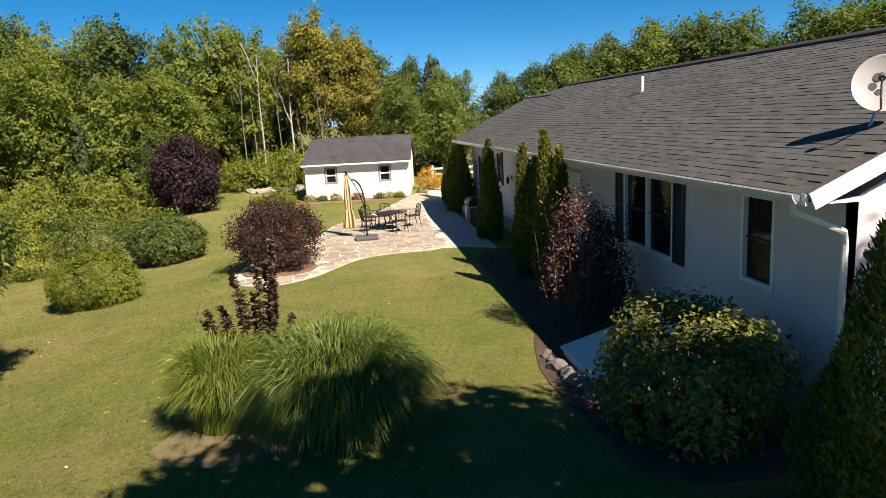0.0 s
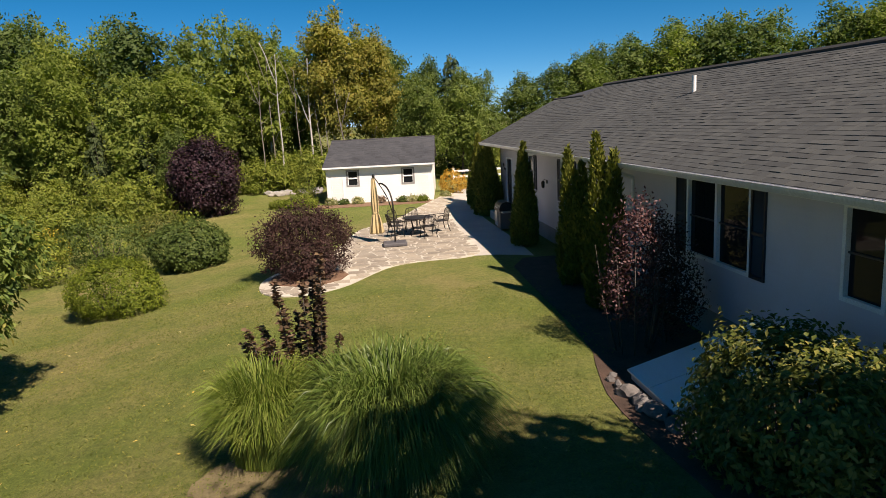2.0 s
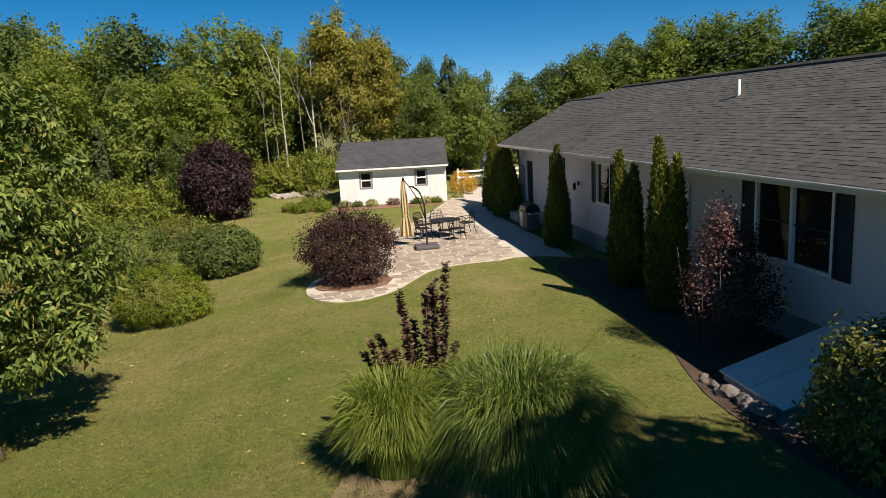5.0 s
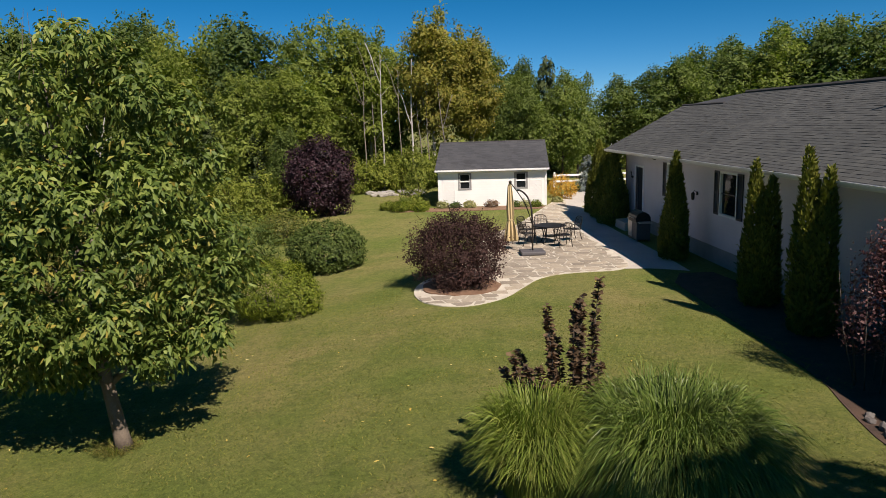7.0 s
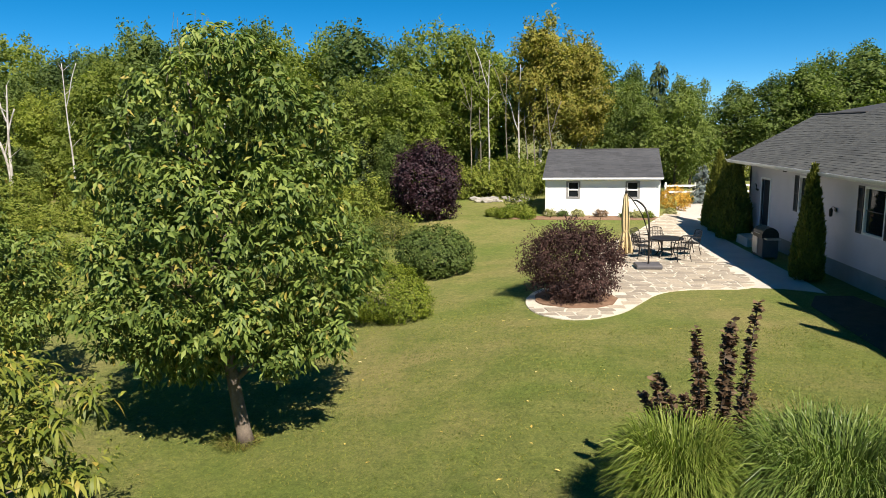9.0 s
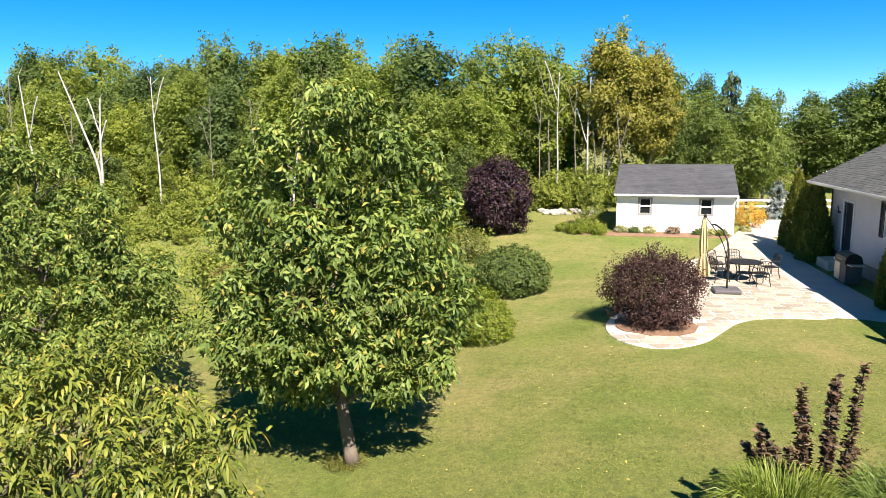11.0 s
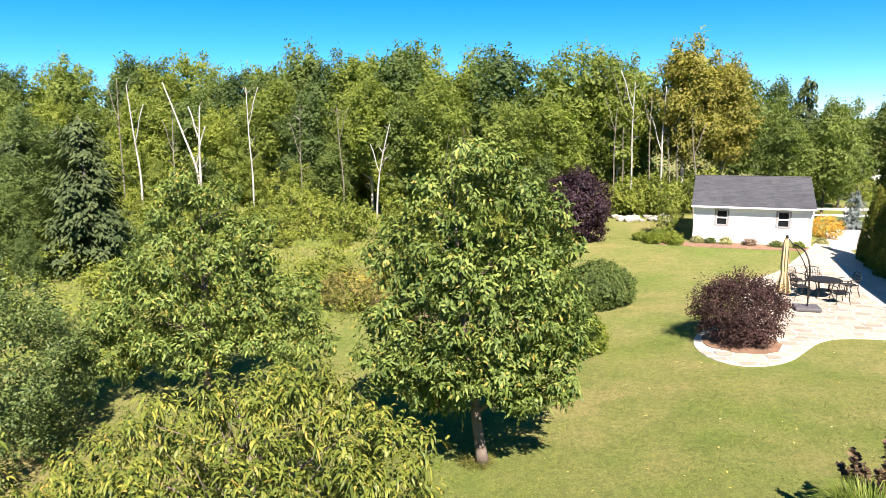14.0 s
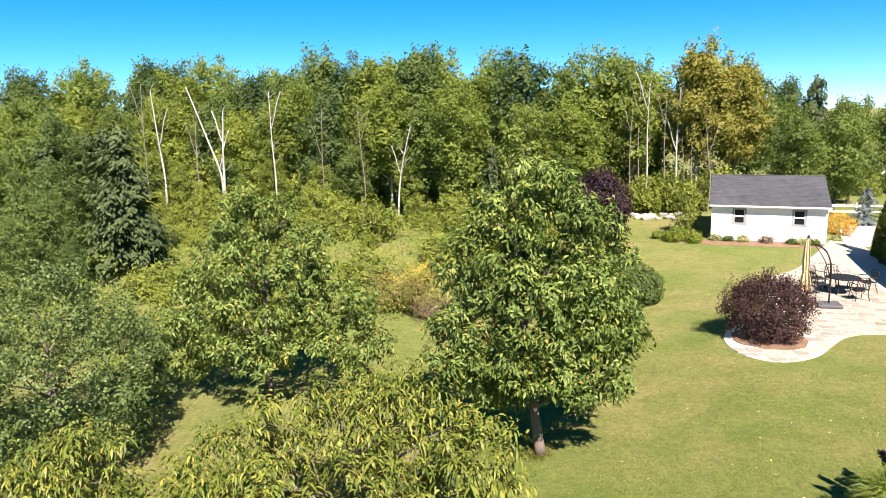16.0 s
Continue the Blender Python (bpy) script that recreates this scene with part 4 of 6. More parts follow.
def build_shed_shingles():
    g = np.random.default_rng(5)
    ang = math.atan(sl)
    m = Mesh()
    ln = (SM - SY0 + 0.3) / math.cos(ang)
    rows = int(ln / 0.16)
    for r in range(rows):
        s = r * ln / rows
        x = SX0 - 0.15 - g.uniform(0, 0.3)
        while x < SX1 + 0.15:
            w = g.choice([0.25, 0.33, 0.4])
            a, b = max(x, SX0 - 0.15), min(x + w, SX1 + 0.15)
            if b - a > 0.05:
                mm = Matrix.Translation((a, SY0 - 0.3 + s * math.cos(ang), SE + s * math.sin(ang) + g.uniform(0.002, 0.006))) @ Matrix.Rotation(ang, 4, 'X')
                wedge(m, b - a, mm, 0.18, 0.012)
            x += w
    part("shingles", m, M["shed_roof"], shed_roof_front, kind="stuff")


build_shed_shingles()
part("ridge_cap", Mesh().tube([(SX0 - 0.15, SM, SR + 0.005), (SX1 + 0.15, SM, SR + 0.005)], 0.05, 6), M["deck"], shed)
for a, b, c, d in SH_HOLES:
    w = new("window")
    w.parent = shed
    w.location = Vector((a, SY0, c)) - origin_of(shed)
    f = Mesh()
    f.box((a - 0.06, SY0 - 0.02, c - 0.06), (a + 0.03, SY0 + 0.06, d + 0.06)).box((b - 0.03, SY0 - 0.02, c - 0.06), (b + 0.06, SY0 + 0.06, d + 0.06))
    f.box((a + 0.03, SY0 - 0.02, d - 0.03), (b - 0.03, SY0 + 0.06, d + 0.06)).box((a + 0.03, SY0 - 0.02, c - 0.06), (b - 0.03, SY0 + 0.06, c + 0.03))
    part("window_frame", f, M["foundation"], w, "grey window trim")
    part("sash_rail", Mesh().box((a + 0.03, SY0 + 0.0, (c + d) / 2 - 0.035), (b - 0.03, SY0 + 0.05, (c + d) / 2 + 0.035)).box((a + 0.03, SY0 + 0.01, c + 0.03), (a + 0.06, SY0 + 0.05, d - 0.03)).box((b - 0.06, SY0 + 0.01, c + 0.03), (b - 0.03, SY0 + 0.05, d - 0.03)), M["white"], w)
    part("pane", Mesh().box((a + 0.03, SY0 + 0.055, c + 0.03), (b - 0.03, SY0 + 0.06, d - 0.03)), M["glass"], w)

shed.rotation_euler = (0, 0, radians(SHED_TURN))

# ---- garden trees ----
def gz(x, y):
    return float(ground_z(x, y))


FRUIT = dict(per=12, twig=0.18, leaf=0.15, width=0.066, droop=0.36, shell=0.22, rise=0.15, spread=0.26, facing=0.42)
FRUITS = "fruit trees on the lawn"


def clumpy(env, count, size, gap, twigs, seed, inner=260, spray=FRUIT):
    """Crown of separate drooping leaf pads over a thin, shaded inner layer."""
    return join(sprays(pads(env, count, size, 0.6, gap, seed), twigs, seed=seed, **spray), sprays(shrunk(env, 0.62), inner, seed=seed + 1, **spray))


za = gz(-8.95, 11.8)
env = [(-9.1, 12.0, 3.2, 1.65, 1.62, 2.1), (-10.2, 11.66, 2.31, 1.25, 1.34, 1.03), (-7.82, 11.89, 2.53, 1.31, 1.34, 1.03), (-8.98, 10.99, 2.42, 1.25, 1.12, 1.03), (-8.98, 13.01, 2.2, 1.37, 1.34, 1.26), (-10.09, 12.22, 3.74, 1.25, 1.23, 1.21), (-7.94, 11.89, 3.74, 1.28, 1.23, 1.21), (-9.68, 11.66, 4.83, 1.08, 1.06, 1.09), (-8.35, 12.11, 4.88, 1.14, 1.06, 1.09), (-9.04, 12.0, 5.86, 0.85, 0.78, 0.78), (-10.3, 11.78, 1.6, 0.85, 0.9, 0.57), (-7.6, 11.55, 1.7, 0.97, 0.9, 0.57), (-10.0, 11.6, 1.25, 0.95, 0.9, 0.45), (-8.05, 11.7, 1.4, 0.95, 0.9, 0.5), (-9.3, 12.8, 1.3, 1.0, 0.9, 0.5)]
near_fruit_tree = tree("fruit_tree", (-8.85, 11.75, za), 7.1, "young fruit tree with long drooping green leaves", M["bark"], M["fruit_leaf"], env, 0.13, None, "tree", FRUITS, 14, 1.7, 21, (-0.75, 0.3), 0.18, 6.1, clumpy(env, 120, 0.41, 0.78, 3300, 21, 160))
def shoots(ob, x, y, z, spread, n, seed):
    g = np.random.default_rng(seed)
    m = Mesh()
    for _ in range(n):
        a = Vector((x + g.uniform(-spread, spread), y + g.uniform(-spread, spread) * 0.7, z + g.uniform(-0.9, -0.5)))
        b = a + Vector((g.uniform(-0.2, 0.2), g.uniform(-0.1, 0.1), g.uniform(0.8, 1.25)))
        m.tube([a, a.lerp(b, 0.5) + Vector((0.02, 0, 0)), b], [0.007, 0.005, 0.003], 4)
    part("shoots", m, M["bark"], ob, "thin bare upright shoots", kind="stuff")


shoots(near_fruit_tree, -9.1, 12.0, 6.25, 0.6, 16, 61)
zb = gz(-17.7, 14.3)
env = [(-17.7, 14.51, 2.48, 2.05, 1.82, 2.17), (-19.3, 14.29, 1.68, 1.71, 1.48, 1.37), (-15.65, 14.17, 1.91, 1.71, 1.48, 1.25), (-17.47, 13.15, 1.45, 1.71, 1.37, 1.14), (-17.7, 15.77, 1.8, 1.6, 1.48, 1.37), (-18.84, 14.63, 3.39, 1.25, 1.14, 1.14), (-16.56, 14.4, 3.51, 1.25, 1.14, 1.14), (-17.81, 14.74, 4.65, 1.08, 1.03, 0.91), (-20.3, 14.0, 1.0, 1.2, 1.14, 0.9), (-20.6, 13.6, 0.3, 1.1, 1.1, 0.7), (-17.9, 14.6, 5.0, 0.9, 0.9, 0.75), (-14.85, 13.94, 1.23, 1.25, 1.14, 0.8)]
tree("fruit_tree", (-17.7, 14.3, zb), 5.6, "leafy fruit tree with green and yellowing leaves", M["bark"], M["fruit_leaf"], env, 0.11, None, "tree", FRUITS, 14, 1.8, 22, (0.0, 0.2), 0.2, 5.0, clumpy(env, 120, 0.42, 0.8, 2900, 22, 150))
zc = gz(-11.6, 6.5)
env = [(-11.7, 6.5, 1.42, 2.25, 1.92, 1.38), (-13.62, 6.5, 1.05, 1.44, 1.44, 1.08), (-9.91, 6.74, 1.54, 1.38, 1.44, 1.08), (-11.44, 5.06, 1.18, 1.88, 1.32, 1.08), (-11.44, 7.94, 1.54, 1.75, 1.2, 1.08), (-10.68, 7.22, 2.4, 0.88, 0.84, 0.6), (-12.47, 6.5, 2.27, 1.0, 0.96, 0.6), (-14.52, 6.02, 0.69, 0.88, 0.96, 0.72), (-13.24, 4.58, 0.81, 1.12, 0.96, 0.72), (-9.78, 5.3, 1.05, 1.0, 0.96, 0.72)]
crown = join(rosettes(pads(env, 230, 0.3, 0.65, 0.5, 23, 0.05), 2050, 11, 0.185, 0.044, 23), rosettes(shrunk(env, 0.62), 260, 11, 0.17, 0.036, 24))
tree("peach_tree", (-11.6, 6.5, zc), 3.1, "low spreading peach tree with yellowing drooping leaves", M["bark"], M["peach_leaf"], env, 0.1, None, "tree", FRUITS, 16, 2.4, 23, (0, 0), 0.15, 2.3, crown)
zp = gz(-16.5, 5.0)
env = lobed(-16.5, 5.0, zp + 0.45, 2.3, 1.5, 9, 6, 0.8)
tree("peach_tree", (-16.5, 5.0, zp), 2.2, "small peach tree with arching yellow-green leaves", M["bark"], M["peach_leaf"], env, 0.08, None, "tree", FRUITS, 10, 1.2, 26, (0, 0), 0.2, 1.6,
     join(rosettes(pads(env, 75, 0.3, 0.65, 0.5, 26, 0.05), 540, 12, 0.185, 0.042, 26), rosettes(shrunk(env, 0.62), 90, 11, 0.17, 0.036, 27)))
zd = gz(-21.4, 9.6)
env = lobed(-21.4, 9.6, zd + 0.2, 3.7, 3.0, 15, 4) + [(-19.2, 9.2, 1.7, 1.1, 1.1, 1.0), (-19.4, 8.8, 0.6, 1.1, 1.0, 0.9)]
tree("apple_tree", (-21.4, 9.6, zd), 3.9, "dense apple tree with small grey-green leaves", M["bark"], M["apple_leaf"], env, 0.11, None, "tree", FRUITS, 10, 1.9, 24, (0, 0), 0.25, 3.2,
     clumpy(env, 170, 0.46, 0.58, 3500, 24, 300, dict(per=11, twig=0.18, leaf=0.1, width=0.06, droop=0.15, shell=0.3, rise=0.5)))

# ---- shrubs ----
FINE = dict(per=12, twig=0.11, leaf=0.066, width=0.044, droop=0.1, shell=0.12, facing=0.28)
z = gz(-7.8, 19.5)
shrub("round_shrub", (-7.8, 19.5, z), "clipped round yellow-green shrub on the lawn", M["round_leaf"], [(-7.65, 19.5, z + 0.78, 1.2, 1.2, 0.85), (-7.0, 19.1, z + 0.6, 0.8, 0.85, 0.68), (-8.3, 19.7, z + 0.62, 0.8, 0.85, 0.68), (-7.8, 20.2, z + 0.7, 0.8, 0.8, 0.72)], dict(FINE, twigs=2500), 9, 0.02, 1.1, seed=31)
z = gz(-6.7, 24.6)
shrub("dark_shrub", (-6.7, 24.6, z), "broad rounded dark green shrub", M["lilac_leaf"], [(-6.7, 24.6, z + 0.85, 1.15, 1.2, 0.88), (-7.35, 24.4, z + 0.75, 0.75, 0.8, 0.78), (-6.05, 24.5, z + 0.7, 0.7, 0.8, 0.72), (-6.6, 24.0, z + 0.6, 0.8, 0.7, 0.6)], dict(FINE, twigs=2000, leaf=0.09, width=0.06), 9, 0.02, 1.3, seed=32)
env = [(-2.2, 20.0, 1.08, 1.05, 1.0, 0.88), (-2.92, 19.9, 1.0, 0.65, 0.68, 0.68), (-1.48, 20.0, 1.0, 0.65, 0.68, 0.68), (-2.2, 19.5, 0.72, 0.85, 0.65, 0.62), (-2.7, 20.1, 1.55, 0.5, 0.5, 0.42), (-1.75, 20.1, 1.5, 0.5, 0.5, 0.42), (-2.25, 19.9, 1.72, 0.4, 0.4, 0.4), (-3.1, 19.9, 1.45, 0.25, 0.25, 0.3), (-1.25, 19.9, 1.4, 0.25, 0.25, 0.3)]
shrub("purple_shrub", (-2.2, 20.0, 0.05), "rounded dark purple smoke bush in a mulch bed", M["purple_leaf"], pads(env, 70, 0.27, 0.95, 0.42, 33, -0.04) + shrunk(env, 0.66),
      dict(twigs=2700, per=9, twig=0.2, leaf=0.075, width=0.045, droop=0.1, shell=0.42, rise=0.9, spread=0.3), 10, 0.022, 1.5, seed=33)
z = gz(-8.3, 36.0)
tree("burgundy_tree", (-8.45, 36.4, z), 4.1, "round-headed dark burgundy ornamental tree", M["dark_bark"], M["burgundy_leaf"], lobed(-8.45, 36.4, z + 0.15, 4.1, 2.0, 12, 8), 0.1,
     dict(twigs=2800, per=9, twig=0.26, leaf=0.15, width=0.1, droop=0.2, shell=0.2), "tree", "", 7, 1.5, 34, (0, 0), 0.3, 3.2)
PLUM = dict(twigs=560, per=9, twig=0.2, leaf=0.07, width=0.04, droop=0.0, shell=0.35, rise=0.9)
shrub("plum_shrub", (4.5, 11.1, 0), "upright plum-leaved shrub with pinkish leaves by the house", M["plum_leaf"], [(4.5, 11.1, 1.6, 0.4, 0.45, 1.05), (4.4, 10.95, 2.3, 0.28, 0.3, 0.62), (4.8, 11.3, 2.25, 0.3, 0.32, 0.7), (4.25, 11.2, 1.25, 0.36, 0.4, 0.65), (4.65, 11.0, 1.9, 0.3, 0.3, 0.6)], PLUM, 14, 0.014, 2.5, seed=35, splay=0.4)
shrub("plum_shrub", (5.25, 11.6, 0), "dark purple upright shrub against the house wall", M["purple_leaf"], [(5.45, 11.5, 1.3, 0.45, 0.55, 0.95), (5.35, 11.0, 1.0, 0.45, 0.5, 0.75), (5.4, 12.0, 1.75, 0.34, 0.36, 0.85)], dict(PLUM, twigs=650), 10, 0.014, 1.9, seed=37, splay=0.5)
VIB = [(0.08, 0, 0.92, 0.95, 1.0, 0.82), (-0.32, 0.4, 0.77, 0.75, 0.8, 0.68), (0.48, -0.3, 0.97, 0.7, 0.8, 0.72), (-0.22, -0.7, 0.82, 0.9, 0.9, 0.72), (-0.52, -0.1, 0.52, 0.7, 0.8, 0.6), (-0.12, 0.8, 1.1, 0.62, 0.55, 0.6), (0.38, 0.5, 1.15, 0.6, 0.6, 0.58), (-0.62, 0.6, 0.5, 0.5, 0.5, 0.5)]
shrub("viburnum_shrub", (4.68, 6.5, 0), "large leafy green shrub beside the cellar hatch", M["viburnum_leaf"], [(4.68 + a, 6.5 + b, *q) for a, b, *q in VIB],
      dict(twigs=2500, per=9, twig=0.14, leaf=0.105, width=0.056, droop=0.25, shell=0.22, rise=0.5), 12, 0.02, 1.3, seed=36)


def arborvitae(x, y, top, r, seed, tops=1, fine=1.0):
    ob = thing("arborvitae", (x, y, 0), "tall narrow green arborvitae beside the house wall", "conifer", "arborvitae row along the house")
    part("trunk", Mesh().tube([(x, y, -0.1), (x, y, top * 0.8)], [0.07, 0.02], 8), M["dark_bark"], ob, smooth=True)
    g = np.random.default_rng(seed)
    n = int(8600 * (top / 3.4) / fine ** 1.8)
    f = 1 - g.uniform(0, 1, n) ** 0.62
    a = g.uniform(0, 2 * math.pi, n)
    k = g.integers(0, tops, n)
    lump = 1 + 0.10 * np.sin(a * 3 + seed + f * 9) + 0.07 * np.sin(a * 7 + f * 23)
    prof = (1 - f) ** 0.8 * np.minimum(1.0, 0.8 + 1.2 * f) * 1.08
    rr = r * prof * lump * (1 - np.abs(g.normal(size=n)) * 0.1)
    hgt = top * (1 - 0.1 * k)
    cx = x + (k - (tops - 1) / 2) * 0.3 * f
    P = np.stack([cx + rr * np.cos(a), y + rr * np.sin(a) + (k - (tops - 1) / 2) * -0.35 * f, 0.05 + f * hgt], -1)
    o = np.stack([np.cos(a), np.sin(a), np.zeros(n)], -1)
    D = unit(o * 0.45 + np.array([0, 0, 0.9]) + g.normal(size=(n, 3)) * 0.35)
    N = unit(o + g.normal(size=(n, 3)) * 0.5)
    part("foliage", leaves(P, D, N, g.uniform(0.08, 0.17, n) * fine, g.uniform(0.04, 0.075, n) * fine, -0.1), M["arb_leaf"], ob)


for i, (x, y, top, r, tops) in enumerate([(5.08, 14.1, 3.98, 0.48, 2), (5.15, 16.5, 3.6, 0.46, 2), (5.22, 22.4, 3.55, 0.48, 1), (5.5, 30.4, 3.3, 0.7, 1), (5.6, 32.0, 3.4, 0.7, 1), (5.65, 33.5, 3.65, 0.72, 1)]):
    arborvitae(x, y, top, r, 40 + i, tops)
arborvitae(5.85, 4.0, 3.9, 1.1, 50, 1, 0.65)

# ---- ornamental grasses ----
def grass_clump(name, x, y, label, material, n, height, reach, width, seed, base=0.3, arch=1.0):
    """Arching blades: they rise, turn over and hang, so that the mound is closed down to the soil."""
    g = np.random.default_rng(seed)
    z = gz(x, y)
    ob = thing(name, (x, y, z), label, "ornamental grass")
    a = g.uniform(0, 2 * math.pi, n)
    rad = base * np.sqrt(g.uniform(0, 1, n))
    out = reach * (0.2 + 0.8 * g.uniform(0, 1, n) ** 0.75)
    top = height * (1.1 - 0.16 * out / reach) * g.uniform(0.6, 1.16, n)
    fall = arch * top * (0.06 + 0.72 * (out / reach) ** 1.4) * g.uniform(0.6, 1.35, n)
    bow = g.normal(0, 0.12, n)
    aa = a + g.normal(0, 0.35, n)
    dirv = np.stack([np.cos(aa), np.sin(aa), np.zeros(n)], -1)
    side = np.stack([-dirv[:, 1], dirv[:, 0], g.normal(0, 0.5, n)], -1)
    b = np.stack([x + rad * np.cos(a), y + rad * np.sin(a), np.full(n, z - 0.02)], -1)
    rows, seg = [], 5
    for s in range(seg + 1):
        f = s / seg
        p = b + dirv * (out * (0.12 * f + 0.88 * f ** 1.9))[:, None]
        p[:, :2] += side[:, :2] * (bow * f * f * reach)[:, None]
        p[:, 2] += top * (1 - (1 - f) ** 2.0) - fall * f ** 2.8
        p[:, 2] = np.maximum(p[:, 2], z + 0.03)
        w = width * (1 - f ** 2.5) * (0.45 + 0.55 * min(1, f * 3)) + 0.0008
        rows += [p + side * w, p - side * w]
    v = np.stack(rows, 1).reshape(-1, 3)
    i = np.arange(n)[:, None] * (2 * (seg + 1))
    q = np.concatenate([i + np.array([[2 * s, 2 * s + 1, 2 * s + 3, 2 * s + 2]]) for s in range(seg)], 1).reshape(-1, 4)
    part("foliage", (v, q), material, ob, kind="stuff")
    return ob


grass_clump("ornamental_grass", -0.2, 8.1, "large arching mound of green ornamental grass", M["grass_dark"], 11000, 1.43, 1.1, 0.0075, 61, 0.85)
grass_clump("ornamental_grass", -1.95, 8.35, "upright light green ornamental grass clump", M["grass_light"], 4800, 1.32, 0.68, 0.0068, 62, 0.48, 0.45)
grass_clump("grass_tuft", -8.9, 11.65, "dry grass tuft at the foot of a fruit tree", M["bramble"], 260, 0.16, 0.2, 0.004, 63, 0.32, 0.5)
grass_clump("grass_tuft", -9.0, 11.8, "ragged green grass standing round a fruit tree trunk", M["tuft"], 420, 0.2, 0.22, 0.004, 64, 0.42, 0.5)

# ---- ninebark ----
def ninebark(x, y):
    z = gz(x, y)
    ob = thing("ninebark_shrub", (x, y, z), "upright dark-leaved ninebark stems behind the grasses", "shrub")
    g = np.random.default_rng(71)
    stems, L = Mesh(), []
    for k, (dx, dy, h) in enumerate([(0.3, -0.3, 2.3), (0.0, -0.15, 1.95), (0.13, 0.1, 1.95), (-0.38, -0.2, 2.0), (0.2, 0.22, 2.0), (-0.62, 0.05, 1.25), (-0.78, 0.2, 1.1), (0.45, 0.15, 1.2), (-0.15, 0.25, 1.5), (-0.85, -0.1, 1.4), (-0.5, -0.25, 1.3), (-0.3, 0.1, 1.6), (-0.95, 0.1, 1.2), (-0.7, 0.3, 1.35)]):
        h *= 1.2
        b, e = Vector((x + dx * 0.35, y + dy * 0.35, z - 0.03)), Vector((x + dx, y + dy, z + h))
        stems.tube([b, b.lerp(e, 0.5) + Vector((0, 0, 0.04)), e], [0.014, 0.01, 0.004], 5)
        n = int(115 * h)
        f = g.uniform(0.15, 1.0, n)
        P = np.array(b)[None] * (1 - f[:, None]) + np.array(e)[None] * f[:, None]
        a = g.uniform(0, 6.28, n)
        D = unit(np.stack([np.cos(a), np.sin(a), g.uniform(0.0, 0.7, n)], -1))
        N = unit(np.array([0, 0, 1.0]) + g.normal(size=(n, 3)) * 0.4)
        L.append(leaves(P, D, N, g.uniform(0.085, 0.15, n) * (1.15 - 0.4 * f), g.uniform(0.055, 0.095, n), 0.15))
    part("stem", stems, M["dark_bark"], ob, smooth=True)
    part("foliage", join(*L), M["ninebark_leaf"], ob)


ninebark(-1.35, 9.0)

# ---- patio furniture ----
def bent(pts, n=8):
    """Smooth curve through points."""
    P = [Vector(p) for p in pts]
    out = []
    for i in range(len(P) - 1):
        a, b, c, d = P[max(i - 1, 0)], P[i], P[i + 1], P[min(i + 2, len(P) - 1)]
        for j in range(n):
            t = j / n
            out.append(0.5 * ((2 * b) + (c - a) * t + (2 * a - 5 * b + 4 * c - d) * t * t + (3 * b - a - 3 * c + d) * t ** 3))
    return out + [P[-1]]


table = thing("patio_table", (1.78, 26.3, 0.03), "round dark metal patio table", "table")
TX, TY = 1.78, 26.3
part("tabletop", Mesh().lathe([(0.0, 0.74), (0.6, 0.735), (0.625, 0.725), (0.625, 0.705), (0.6, 0.7), (0.0, 0.7)], (TX, TY), 32), M["black_metal"], table)
for i in range(4):
    a = math.pi / 4 + i * math.pi / 2
    part("leg", Mesh().tube(bent([(TX + math.cos(a) * 0.44, TY + math.sin(a) * 0.44, 0.035), (TX + math.cos(a) * 0.3, TY + math.sin(a) * 0.3, 0.3), (TX + math.cos(a) * 0.4, TY + math.sin(a) * 0.4, 0.7)], 5), 0.02, 7), M["black_metal"], table, smooth=True)
part("brace", Mesh().lathe([(0.27, 0.29), (0.3, 0.3), (0.3, 0.31), (0.27, 0.31)], (TX, TY), 20), M["black_metal"], table)


def chair():
    ob = thing("patio_chair", (0, 0, 0), "dark cast metal patio armchair with slatted back", "chair", "chairs round the patio table")
    bk = M["black_metal"]
    part("seat", Mesh().box((-0.25, -0.24, 0.42), (0.25, 0.24, 0.45)), bk, ob, bevel=0.012)
    for sx in (-1, 1):
        part("leg", Mesh().tube(bent([(sx * 0.26, 0.27, 0.0), (sx * 0.24, 0.22, 0.25), (sx * 0.25, 0.23, 0.44)], 4), 0.016, 7), bk, ob, smooth=True)
        part("leg", Mesh().tube(bent([(sx * 0.26, -0.3, 0.0), (sx * 0.23, -0.22, 0.3), (sx * 0.24, -0.23, 0.45)], 4), 0.016, 7), bk, ob, smooth=True)
        part("armrest", Mesh().tube(bent([(sx * 0.26, 0.22, 0.44), (sx * 0.29, 0.2, 0.64), (sx * 0.29, -0.05, 0.67), (sx * 0.25, -0.27, 0.66)], 4), 0.017, 7), bk, ob, smooth=True)
    back = part("backrest", Mesh().tube(bent([(-0.24, -0.23, 0.44), (-0.24, -0.28, 0.7), (-0.2, -0.33, 0.88), (0, -0.345, 0.92), (0.2, -0.33, 0.88), (0.24, -0.28, 0.7), (0.24, -0.23, 0.44)], 5), 0.016, 7), bk, ob, smooth=True)
    for k in range(7):
        x = -0.18 + k * 0.06
        part("slat", Mesh().tube([(x, -0.235, 0.45), (x, -0.285, 0.68), (x, -0.33, 0.895)], 0.008, 5), bk, back)
    for k in range(3):
        part("slat", Mesh().tube([(-0.23, -0.262 - k * 0.025, 0.56 + k * 0.11), (0.23, -0.262 - k * 0.025, 0.56 + k * 0.11)], 0.007, 5), bk, back)
    return ob


first = chair()
